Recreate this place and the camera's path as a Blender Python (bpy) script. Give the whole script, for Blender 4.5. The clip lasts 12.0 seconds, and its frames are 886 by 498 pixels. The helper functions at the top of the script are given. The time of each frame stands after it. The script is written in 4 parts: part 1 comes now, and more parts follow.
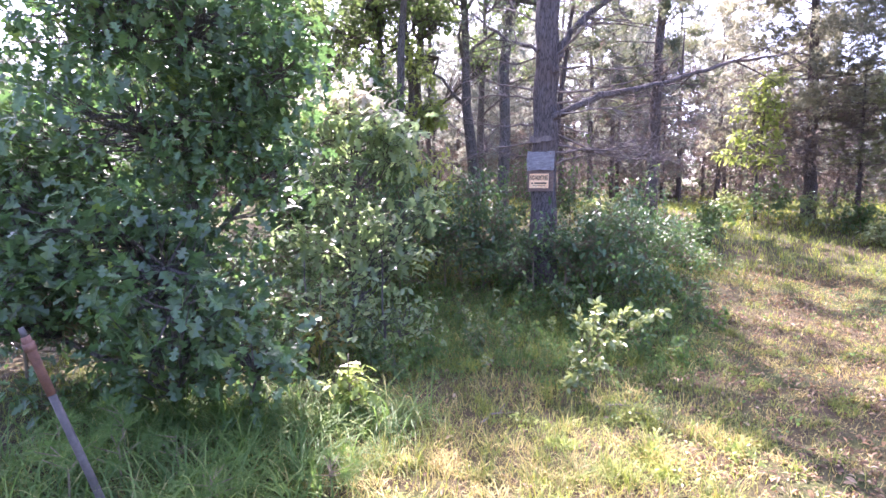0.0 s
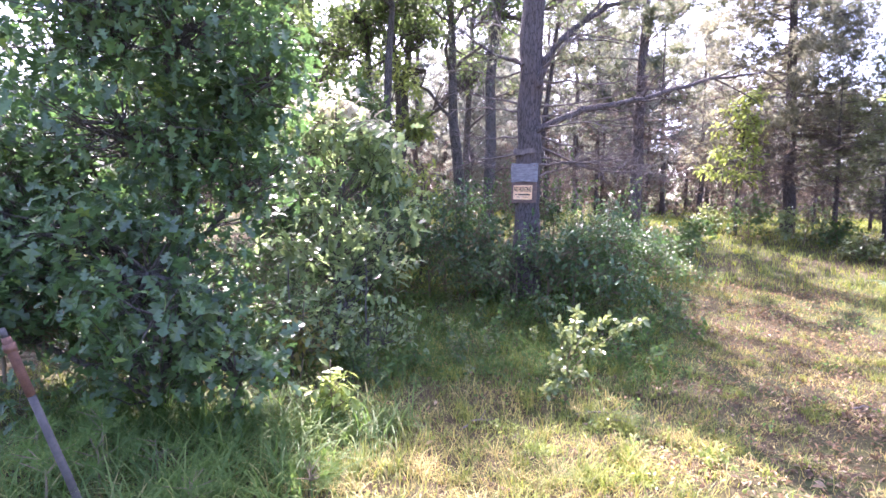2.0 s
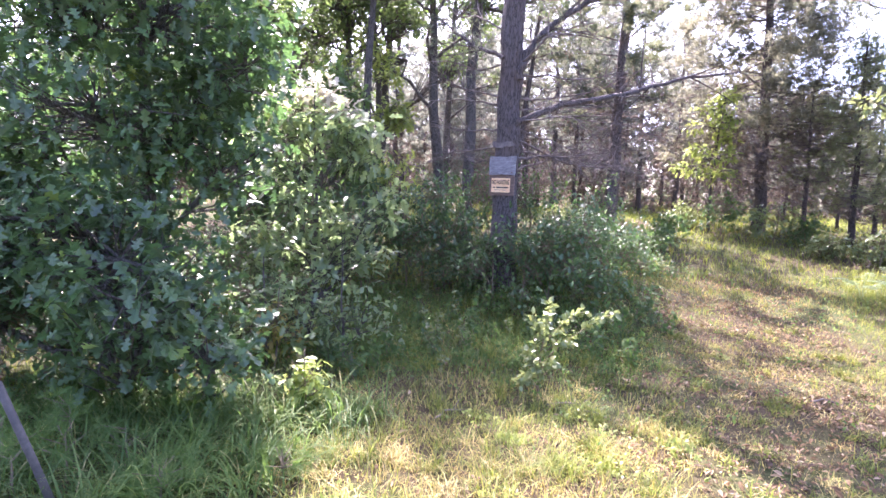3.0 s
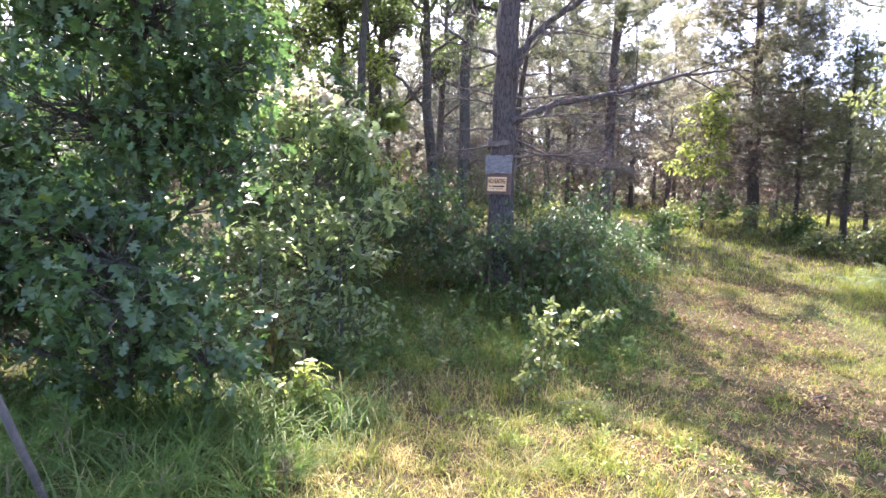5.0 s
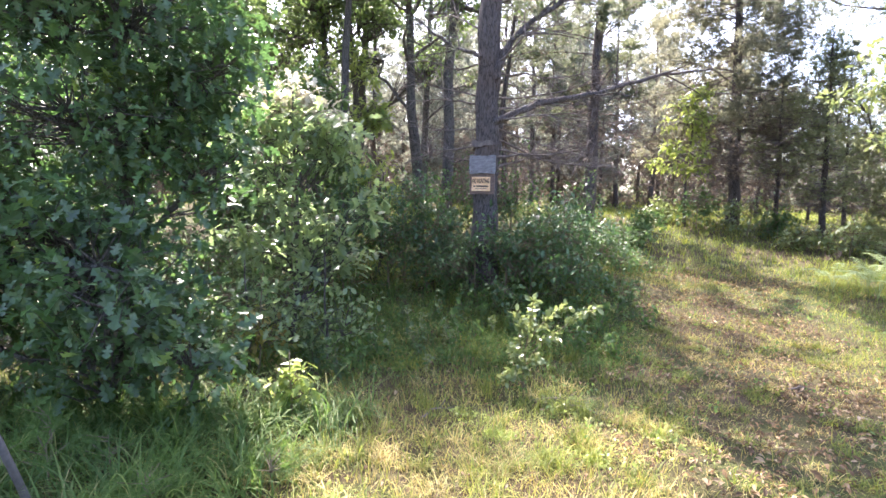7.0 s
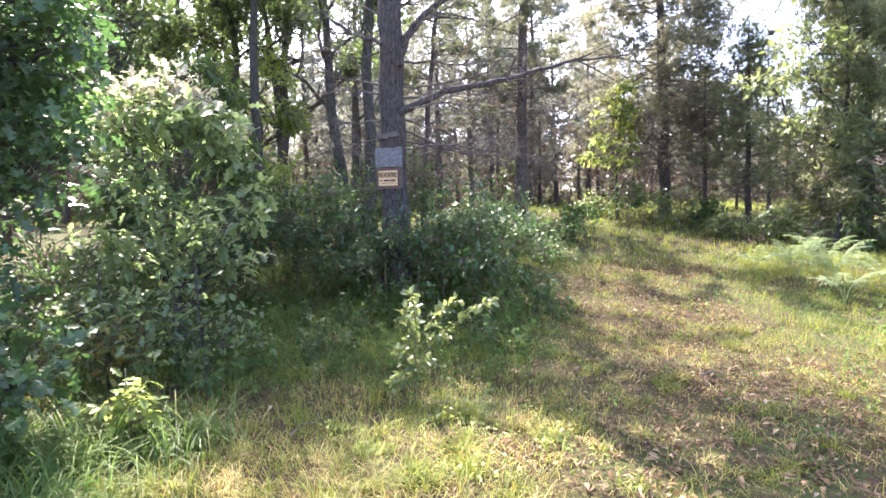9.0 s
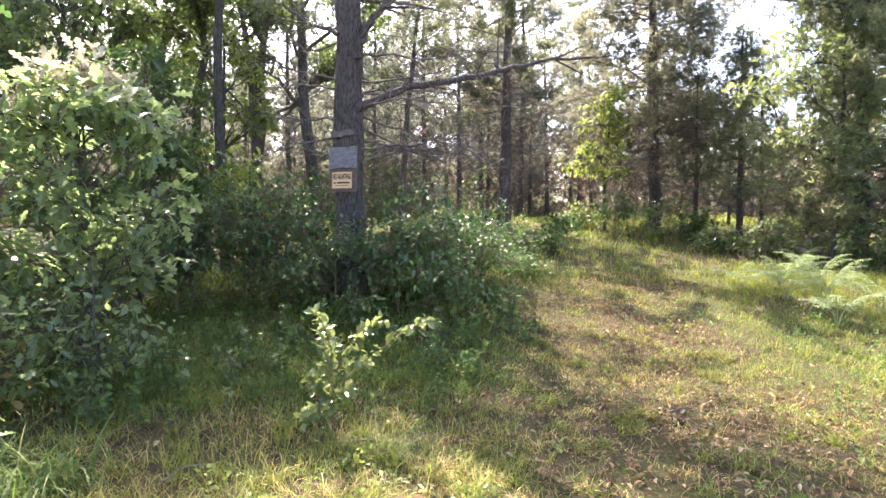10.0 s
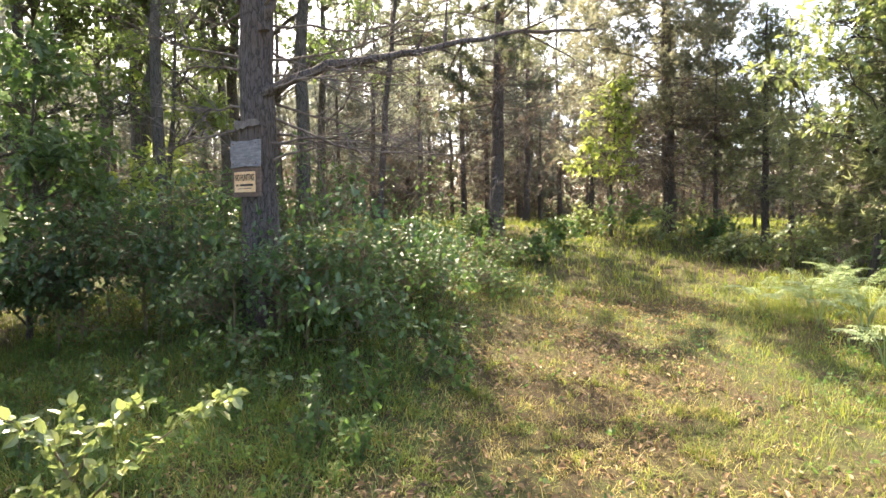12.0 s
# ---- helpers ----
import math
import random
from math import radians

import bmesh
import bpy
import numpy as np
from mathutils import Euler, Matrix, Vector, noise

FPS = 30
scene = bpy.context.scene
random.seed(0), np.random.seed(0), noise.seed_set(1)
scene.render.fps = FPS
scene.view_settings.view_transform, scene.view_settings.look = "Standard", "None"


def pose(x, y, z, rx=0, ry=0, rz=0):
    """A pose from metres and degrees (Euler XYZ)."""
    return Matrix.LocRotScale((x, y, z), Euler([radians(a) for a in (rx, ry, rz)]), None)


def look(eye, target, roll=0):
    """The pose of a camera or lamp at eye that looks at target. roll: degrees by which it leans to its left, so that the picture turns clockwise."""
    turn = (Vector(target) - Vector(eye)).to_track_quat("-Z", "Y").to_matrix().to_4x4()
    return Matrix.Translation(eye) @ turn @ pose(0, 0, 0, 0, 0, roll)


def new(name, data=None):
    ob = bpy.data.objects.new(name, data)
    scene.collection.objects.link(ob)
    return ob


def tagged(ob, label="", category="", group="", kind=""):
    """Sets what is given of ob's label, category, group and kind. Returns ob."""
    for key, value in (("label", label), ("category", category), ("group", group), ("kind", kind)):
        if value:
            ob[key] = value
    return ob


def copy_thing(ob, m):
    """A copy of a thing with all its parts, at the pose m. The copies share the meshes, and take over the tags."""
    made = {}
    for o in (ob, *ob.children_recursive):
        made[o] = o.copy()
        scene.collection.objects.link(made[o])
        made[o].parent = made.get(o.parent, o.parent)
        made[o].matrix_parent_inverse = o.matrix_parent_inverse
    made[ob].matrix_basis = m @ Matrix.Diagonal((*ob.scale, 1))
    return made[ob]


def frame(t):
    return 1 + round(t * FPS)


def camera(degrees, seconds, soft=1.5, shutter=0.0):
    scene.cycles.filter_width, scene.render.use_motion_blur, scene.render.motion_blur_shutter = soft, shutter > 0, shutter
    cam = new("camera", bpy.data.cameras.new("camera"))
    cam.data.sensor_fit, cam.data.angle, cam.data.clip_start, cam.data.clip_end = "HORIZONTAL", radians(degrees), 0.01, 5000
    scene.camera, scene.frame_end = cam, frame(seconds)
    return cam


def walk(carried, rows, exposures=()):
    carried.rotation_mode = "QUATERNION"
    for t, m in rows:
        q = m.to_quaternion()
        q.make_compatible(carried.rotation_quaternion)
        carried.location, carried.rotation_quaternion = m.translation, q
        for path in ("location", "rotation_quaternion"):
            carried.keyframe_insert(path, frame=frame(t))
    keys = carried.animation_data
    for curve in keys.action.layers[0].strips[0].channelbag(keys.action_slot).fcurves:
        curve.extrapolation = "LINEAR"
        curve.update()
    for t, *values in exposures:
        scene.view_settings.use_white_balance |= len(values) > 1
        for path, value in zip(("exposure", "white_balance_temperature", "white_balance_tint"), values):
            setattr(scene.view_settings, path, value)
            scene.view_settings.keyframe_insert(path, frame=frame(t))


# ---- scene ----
cam = camera(76.0, 12.0)
PATH = [
    (0, (1.64, -0.273, 1.561), (1.269, 1.686, 1.394), 0.2),
    (0.5, (1.641, -0.279, 1.552), (1.272, 1.681, 1.406), -0.7),
    (1, (1.657, -0.3, 1.541), (1.289, 1.662, 1.412), -0.3),
    (1.5, (1.639, -0.286, 1.549), (1.285, 1.677, 1.416), 0.5),
    (2, (1.682, -0.33, 1.533), (1.356, 1.639, 1.41), 0.8),
    (2.5, (1.695, -0.346, 1.539), (1.428, 1.63, 1.379), 2.1),
    (3, (1.701, -0.349, 1.535), (1.451, 1.63, 1.383), 2.0),
    (5, (1.641, -0.322, 1.535), (1.418, 1.659, 1.381), 1.6),
    (5.5, (1.647, -0.33, 1.534), (1.442, 1.654, 1.387), 1.2),
    (6, (1.654, -0.34, 1.535), (1.444, 1.643, 1.379), 1.1),
    (6.5, (1.66, -0.345, 1.53), (1.467, 1.641, 1.383), 1.2),
    (7, (1.675, -0.361, 1.524), (1.496, 1.625, 1.375), 0.9),
    (7.2, (1.684, -0.357, 1.521), (1.532, 1.637, 1.372), 0.7),
    (8.8, (2.121, -0.023, 1.397), (2.05, 1.971, 1.256), -1.3),
    (9, (2.228, 0.105, 1.374), (2.203, 2.101, 1.249), -1.6),
    (9.5, (2.459, 0.446, 1.349), (2.427, 2.445, 1.297), 0.0),
    (10, (2.672, 0.714, 1.346), (2.658, 2.711, 1.252), -0.3),
    (10.5, (2.983, 1.008, 1.347), (2.896, 3.002, 1.219), -0.2),
    (11, (3.226, 1.293, 1.356), (3.158, 3.287, 1.214), -1.9),
    (11.5, (3.414, 1.739, 1.351), (3.389, 3.739, 1.324), 1.0),
    (12, (3.564, 2.076, 1.408), (3.455, 4.071, 1.325), -0.8),
]
EXPOSURES = [(0.0, 3.05, 5600, 38), (3.0, 2.98, 5650, 36), (5.0, 2.72, 5950, 24), (7.0, 2.72, 5950, 19), (9.0, 2.72, 5950, 20), (9.6, 2.74, 6000, 20), (10.3, 2.5, 6750, 13), (11.0, 2.58, 6900, 12), (11.5, 2.66, 6850, 12), (12.0, 2.58, 7150, 10)]
walk(cam, [(t, look(eye, target, roll)) for t, eye, target, roll in PATH], EXPOSURES)

# ---- light ----
SUN_TO = Vector((-0.38, 0.925, 0.0)).normalized()
SUN_UP = radians(52)
world = bpy.data.worlds.new("sky")
scene.world = world
world.use_nodes = True
wn = world.node_tree
wn.nodes.clear()
sky = wn.nodes.new("ShaderNodeTexSky")
sky.sky_type, sky.sun_disc = "NISHITA", False
sky.sun_elevation = SUN_UP
sky.sun_rotation = math.atan2(SUN_TO.x, SUN_TO.y)
sky.air_density, sky.dust_density = 0.8, 4.0
bg = wn.nodes.new("ShaderNodeBackground")
bg.inputs["Strength"].default_value = 0.145
wo = wn.nodes.new("ShaderNodeOutputWorld")
wn.links.new(sky.outputs[0], bg.inputs[0])
wn.links.new(bg.outputs[0], wo.inputs[0])
sun_data = bpy.data.lights.new("sun", "SUN")
sun_data.energy, sun_data.angle, sun_data.color = 4.6, radians(0.55), (1.0, 0.895, 0.73)
sun = new("sun", sun_data)
to_sun = Vector((SUN_TO.x * math.cos(SUN_UP), SUN_TO.y * math.cos(SUN_UP), math.sin(SUN_UP)))
sun.matrix_world = look(to_sun * 60, (0, 0, 0))

RNG = np.random.default_rng(7)


# ---- materials ----
def shader(name):
    m = bpy.data.materials.new(name)
    m.use_nodes = True
    nt = m.node_tree
    return m, nt, nt.nodes["Principled BSDF"], nt.nodes["Material Output"]


def node(nt, kind, **values):
    n = nt.nodes.new(kind)
    for k, v in values.items():
        n.inputs[k].default_value = v
    return n


def ramp(nt, source, stops):
    r = nt.nodes.new("ShaderNodeValToRGB")
    e = r.color_ramp.elements
    while len(e) < len(stops):
        e.new(0.5)
    for i, (p, c) in enumerate(stops):
        e[i].position, e[i].color = p, (*c, 1)
    nt.links.new(source, r.inputs[0])
    return r.outputs[0]


def blend(nt, fac, a, b, how="MIX"):
    m = nt.nodes.new("ShaderNodeMix")
    m.data_type, m.blend_type = "RGBA", how
    for sock, v in ((m.inputs[0], fac), (m.inputs[6], a), (m.inputs[7], b)):
        if hasattr(v, "links"):
            nt.links.new(v, sock)
        elif isinstance(v, (int, float)):
            sock.default_value = v
        else:
            sock.default_value = (*v, 1)
    return m.outputs[2]


def leaf_material(name, stops, through_light=0.42, glow=(0.24, 0.40, 0.09), rough=0.42, spec=0.5, patch=1.4, swing=0.25):
    """Thin leaf: diffuse and gloss on top, light shining through, colour varied leaf by leaf."""
    m, nt, p, out = shader(name)
    geo = nt.nodes.new("ShaderNodeNewGeometry")
    co = nt.nodes.new("ShaderNodeTexCoord")
    col = ramp(nt, geo.outputs["Random Per Island"], stops)
    n = node(nt, "ShaderNodeTexNoise", Scale=patch, Detail=3.0)
    nt.links.new(co.outputs["Object"], n.inputs["Vector"])
    tone = ramp(nt, n.outputs[0], [(0.32, (1 - swing * 1.1, 1 - swing, 1 - swing * 0.9)), (0.68, (1 + swing, 1 + swing * 0.8, 1 - swing * 0.1))])
    col = blend(nt, 1.0, col, tone, "MULTIPLY")
    fine = node(nt, "ShaderNodeTexNoise", Scale=70.0, Detail=2.0)
    nt.links.new(co.outputs["Object"], fine.inputs["Vector"])
    col = blend(nt, 0.35, col, ramp(nt, fine.outputs[0], [(0.3, (0.6, 0.6, 0.55)), (0.7, (1.3, 1.3, 1.2))]), "MULTIPLY")
    nt.links.new(col, p.inputs["Base Color"])
    p.inputs["Roughness"].default_value = rough
    p.inputs["Specular IOR Level"].default_value = spec
    bump = node(nt, "ShaderNodeBump", Strength=0.25, Distance=0.004)
    nt.links.new(fine.outputs[0], bump.inputs["Height"])
    nt.links.new(bump.outputs[0], p.inputs["Normal"])
    tr = nt.nodes.new("ShaderNodeBsdfTranslucent")
    nt.links.new(blend(nt, 0.6, col, glow), tr.inputs["Color"])
    mix = nt.nodes.new("ShaderNodeMixShader")
    mix.inputs[0].default_value = through_light
    nt.links.new(p.outputs[0], mix.inputs[1])
    nt.links.new(tr.outputs[0], mix.inputs[2])
    nt.links.new(mix.outputs[0], out.inputs[0])
    return m


def bark_material(name, dark, light, red, scale=9.0, stretch=0.22):
    m, nt, p, out = shader(name)
    co = nt.nodes.new("ShaderNodeTexCoord")
    mp = nt.nodes.new("ShaderNodeMapping")
    mp.inputs["Scale"].default_value = (1, 1, stretch)
    nt.links.new(co.outputs["Object"], mp.inputs[0])
    plates = node(nt, "ShaderNodeTexVoronoi", Scale=scale * 2.2)
    plates.feature = "DISTANCE_TO_EDGE"
    wob = node(nt, "ShaderNodeTexNoise", Scale=scale, Detail=5.0)
    nt.links.new(mp.outputs[0], wob.inputs["Vector"])
    warp = blend(nt, 0.12, mp.outputs[0], wob.outputs[1], "ADD")
    nt.links.new(warp, plates.inputs["Vector"])
    fine = node(nt, "ShaderNodeTexNoise", Scale=scale * 7, Detail=6.0, Roughness=0.7)
    nt.links.new(mp.outputs[0], fine.inputs["Vector"])
    broad = node(nt, "ShaderNodeTexNoise", Scale=1.3, Detail=3.0)
    nt.links.new(co.outputs["Object"], broad.inputs["Vector"])
    col = ramp(nt, fine.outputs[0], [(0.3, dark), (0.62, light)])
    col = blend(nt, ramp(nt, broad.outputs[0], [(0.42, (0, 0, 0)), (0.68, (0.7, 0.7, 0.7))]), col, red)
    crack = ramp(nt, plates.outputs[0], [(0.0, (0.38, 0.37, 0.37)), (0.11, (1, 1, 1))])
    col = blend(nt, 1.0, col, crack, "MULTIPLY")
    nt.links.new(col, p.inputs["Base Color"])
    p.inputs["Roughness"].default_value = 0.92
    h = blend(nt, 0.35, crack, fine.outputs[0])
    bump = node(nt, "ShaderNodeBump", Strength=0.9, Distance=0.02)
    nt.links.new(h, bump.inputs["Height"])
    nt.links.new(bump.outputs[0], p.inputs["Normal"])
    return m


def rough_material(name, a, b, scale=12.0, rough=0.85, metal=0.0, stretch=(1, 1, 1), bump_size=0.004):
    m, nt, p, out = shader(name)
    co = nt.nodes.new("ShaderNodeTexCoord")
    mp = nt.nodes.new("ShaderNodeMapping")
    mp.inputs["Scale"].default_value = stretch
    nt.links.new(co.outputs["Object"], mp.inputs[0])
    n1 = node(nt, "ShaderNodeTexNoise", Scale=scale, Detail=6.0, Roughness=0.65)
    n2 = node(nt, "ShaderNodeTexNoise", Scale=scale * 9, Detail=3.0)
    nt.links.new(mp.outputs[0], n1.inputs["Vector"])
    nt.links.new(mp.outputs[0], n2.inputs["Vector"])
    col = ramp(nt, n1.outputs[0], [(0.32, a), (0.68, b)])
    col = blend(nt, 0.4, col, ramp(nt, n2.outputs[0], [(0.3, (0.6, 0.6, 0.6)), (0.7, (1.3, 1.3, 1.3))]), "MULTIPLY")
    nt.links.new(col, p.inputs["Base Color"])
    p.inputs["Roughness"].default_value, p.inputs["Metallic"].default_value = rough, metal
    bump = node(nt, "ShaderNodeBump", Strength=0.5, Distance=bump_size)
    nt.links.new(n2.outputs[0], bump.inputs["Height"])
    nt.links.new(bump.outputs[0], p.inputs["Normal"])
    return m


def ground_material():
    m, nt, p, out = shader("forest_soil")
    co = nt.nodes.new("ShaderNodeTexCoord")
    def ns(scale, detail=5.0, rough=0.6):
        n = node(nt, "ShaderNodeTexNoise", Scale=scale, Detail=detail, Roughness=rough)
        nt.links.new(co.outputs["Object"], n.inputs["Vector"])
        return n.outputs[0]
    patch, mid, fine = ns(0.55, 4.0), ns(3.5, 6.0, 0.7), ns(45.0, 6.0, 0.75)
    straw = ramp(nt, fine, [(0.28, (0.025, 0.02, 0.01)), (0.5, (0.07, 0.056, 0.026)), (0.72, (0.16, 0.125, 0.06))])
    green = ramp(nt, fine, [(0.3, (0.022, 0.03, 0.01)), (0.7, (0.095, 0.115, 0.035))])
    brown = ramp(nt, fine, [(0.3, (0.028, 0.019, 0.013)), (0.7, (0.11, 0.075, 0.048))])
    col = blend(nt, ramp(nt, patch, [(0.42, (0, 0, 0)), (0.58, (1, 1, 1))]), straw, green)
    col = blend(nt, ramp(nt, mid, [(0.45, (0, 0, 0)), (0.62, (0.85, 0.85, 0.85))]), col, brown)
    nt.links.new(col, p.inputs["Base Color"])
    p.inputs["Roughness"].default_value = 0.95
    p.inputs["Specular IOR Level"].default_value = 0.15
    bump = node(nt, "ShaderNodeBump", Strength=0.9, Distance=0.03)
    nt.links.new(fine, bump.inputs["Height"])
    nt.links.new(bump.outputs[0], p.inputs["Normal"])
    return m


M_GROUND = ground_material()
M_PINE_BARK = bark_material("pine_bark", (0.036, 0.03, 0.028), (0.15, 0.125, 0.115), (0.13, 0.088, 0.07), 12.0)
M_OAK_BARK = bark_material("oak_bark", (0.035, 0.03, 0.026), (0.15, 0.13, 0.11), (0.10, 0.085, 0.065), 11.0)
M_DEAD = rough_material("dead_branch_wood", (0.075, 0.058, 0.05), (0.22, 0.175, 0.15), 14.0, 0.9, stretch=(1, 1, 0.4))
M_TWIG = rough_material("green_twig_bark", (0.10, 0.075, 0.045), (0.22, 0.17, 0.10), 20.0, 0.8)
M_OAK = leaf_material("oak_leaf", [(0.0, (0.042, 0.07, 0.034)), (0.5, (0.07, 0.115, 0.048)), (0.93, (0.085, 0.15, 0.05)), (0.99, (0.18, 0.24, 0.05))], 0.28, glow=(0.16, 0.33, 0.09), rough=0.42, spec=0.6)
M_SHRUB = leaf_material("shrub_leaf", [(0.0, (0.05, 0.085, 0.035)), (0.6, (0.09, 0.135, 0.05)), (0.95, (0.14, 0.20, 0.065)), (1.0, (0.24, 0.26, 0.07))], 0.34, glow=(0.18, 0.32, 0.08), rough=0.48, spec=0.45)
# oak leaf made paler: its underside and the sunlight are in the colour
M_SUNLIT_SCRUB = leaf_material("sunlit_scrub_leaf", [(0.0, (0.09, 0.14, 0.065)), (0.6, (0.155, 0.21, 0.10)), (0.95, (0.24, 0.29, 0.13)), (1.0, (0.36, 0.36, 0.16))], 0.56, glow=(0.44, 0.58, 0.23), rough=0.3, spec=1.0)
M_HERB = leaf_material("herb_leaf", [(0.0, (0.045, 0.085, 0.03)), (0.6, (0.085, 0.14, 0.045)), (1.0, (0.15, 0.21, 0.05))], 0.4, rough=0.55, spec=0.3)
M_CANOPY = leaf_material("canopy_leaf", [(0.0, (0.042, 0.064, 0.03)), (0.6, (0.085, 0.115, 0.045)), (1.0, (0.13, 0.17, 0.05))], 0.42, glow=(0.26, 0.37, 0.10))
M_YELLOW = leaf_material("young_oak_leaf", [(0.0, (0.12, 0.18, 0.045)), (0.6, (0.20, 0.27, 0.07)), (1.0, (0.35, 0.38, 0.14))], 0.5, glow=(0.46, 0.54, 0.12))
M_PALE = leaf_material("bleached_straw", [(0.0, (0.25, 0.19, 0.09)), (0.6, (0.43, 0.345, 0.13)), (1.0, (0.57, 0.48, 0.22))], 0.25, glow=(0.48, 0.39, 0.11), rough=0.6, spec=0.3)
M_SAPLING = leaf_material("sapling_leaf", [(0.0, (0.11, 0.16, 0.065)), (0.75, (0.18, 0.23, 0.095)), (1.0, (0.32, 0.31, 0.12))], 0.42, glow=(0.35, 0.41, 0.13), rough=0.3, spec=0.8)
M_NEEDLE = leaf_material("pine_needles", [(0.0, (0.062, 0.085, 0.06)), (0.6, (0.115, 0.142, 0.092)), (0.9, (0.165, 0.18, 0.11)), (1.0, (0.25, 0.18, 0.11))], 0.44, glow=(0.30, 0.32, 0.18), rough=0.5)
# paler than pine_needles: haze and lens glare are put into the colour
M_HAZY_NEEDLE = leaf_material("hazy_grey_green_needles", [(0.0, (0.10, 0.115, 0.095)), (0.6, (0.16, 0.17, 0.135)), (0.9, (0.19, 0.19, 0.15)), (1.0, (0.25, 0.20, 0.16))], 0.6, glow=(0.35, 0.37, 0.29), rough=0.55)
M_OLIVE = leaf_material("olive_pine_needles", [(0.0, (0.11, 0.115, 0.07)), (0.6, (0.17, 0.17, 0.105)), (0.9, (0.21, 0.195, 0.12)), (1.0, (0.26, 0.20, 0.14))], 0.56, glow=(0.36, 0.36, 0.25), rough=0.55)
M_SOFT = leaf_material("soft_pine_needles", [(0.0, (0.10, 0.125, 0.06)), (0.6, (0.17, 0.19, 0.095)), (1.0, (0.26, 0.26, 0.15))], 0.5, glow=(0.42, 0.45, 0.22), rough=0.5)
M_BROWN_NEEDLE = leaf_material("dry_pine_needles", [(0.0, (0.10, 0.078, 0.066)), (0.6, (0.165, 0.128, 0.11)), (1.0, (0.25, 0.20, 0.165))], 0.25, glow=(0.24, 0.18, 0.145), rough=0.7)
M_GRASS = leaf_material("green_grass", [(0.0, (0.085, 0.125, 0.035)), (0.55, (0.15, 0.185, 0.045)), (0.9, (0.25, 0.26, 0.065)), (1.0, (0.42, 0.34, 0.13))], 0.42, glow=(0.34, 0.40, 0.06), rough=0.55, spec=0.25, patch=1.8, swing=0.4)
M_STRAW = leaf_material("dry_grass", [(0.0, (0.14, 0.095, 0.06)), (0.3, (0.26, 0.20, 0.07)), (0.62, (0.46, 0.36, 0.10)), (0.7, (0.29, 0.30, 0.07)), (1.0, (0.21, 0.25, 0.045))], 0.35, glow=(0.48, 0.42, 0.12), rough=0.6, patch=2.2, swing=0.42)
M_LITTER = leaf_material("dead_oak_leaf", [(0.0, (0.08, 0.05, 0.035)), (0.6, (0.21, 0.13, 0.072)), (0.9, (0.30, 0.215, 0.145)), (1.0, (0.40, 0.32, 0.235))], 0.15, glow=(0.3, 0.2, 0.1), rough=0.7, spec=0.25)
# greener grass, made darker so part of the shade is in its colour
M_SHADED_LUSH = leaf_material("shaded_lush_grass", [(0.0, (0.06, 0.11, 0.035)), (0.6, (0.10, 0.165, 0.05)), (0.93, (0.17, 0.22, 0.07)), (1.0, (0.36, 0.31, 0.15))], 0.4, glow=(0.20, 0.34, 0.06), rough=0.55, spec=0.22, patch=2.4, swing=0.3)
M_FERN = leaf_material("fern_frond", [(0.0, (0.15, 0.22, 0.10)), (1.0, (0.34, 0.41, 0.23))], 0.35, glow=(0.30, 0.40, 0.14))
M_CREAM_LEAF = leaf_material("cream_oak_leaf", [(0.0, (0.30, 0.28, 0.21)), (0.5, (0.45, 0.42, 0.33)), (1.0, (0.60, 0.57, 0.47))], 0.3, glow=(0.46, 0.44, 0.32), rough=0.45)
M_GREY_WOOD = rough_material("weathered_board", (0.13, 0.12, 0.125), (0.30, 0.28, 0.285), 9.0, 0.85, stretch=(1, 1, 5))
M_BROWN_WOOD = rough_material("brown_plank", (0.10, 0.065, 0.05), (0.21, 0.14, 0.11), 10.0, 0.85, stretch=(1, 1, 5))
M_SIGN = rough_material("faded_orange_sign", (0.80, 0.44, 0.20), (0.92, 0.64, 0.38), 6.0, 0.55, bump_size=0.001)
M_INK = rough_material("black_sign_ink", (0.02, 0.016, 0.014), (0.06, 0.045, 0.035), 30.0, 0.6, bump_size=0.0005)
M_PIPE = rough_material("grey_steel_pipe", (0.05, 0.044, 0.038), (0.105, 0.092, 0.08), 9.0, 0.75, 0.1)
M_RUST = rough_material("rusty_steel", (0.10, 0.05, 0.033), (0.21, 0.105, 0.07), 18.0, 0.85, 0.1)


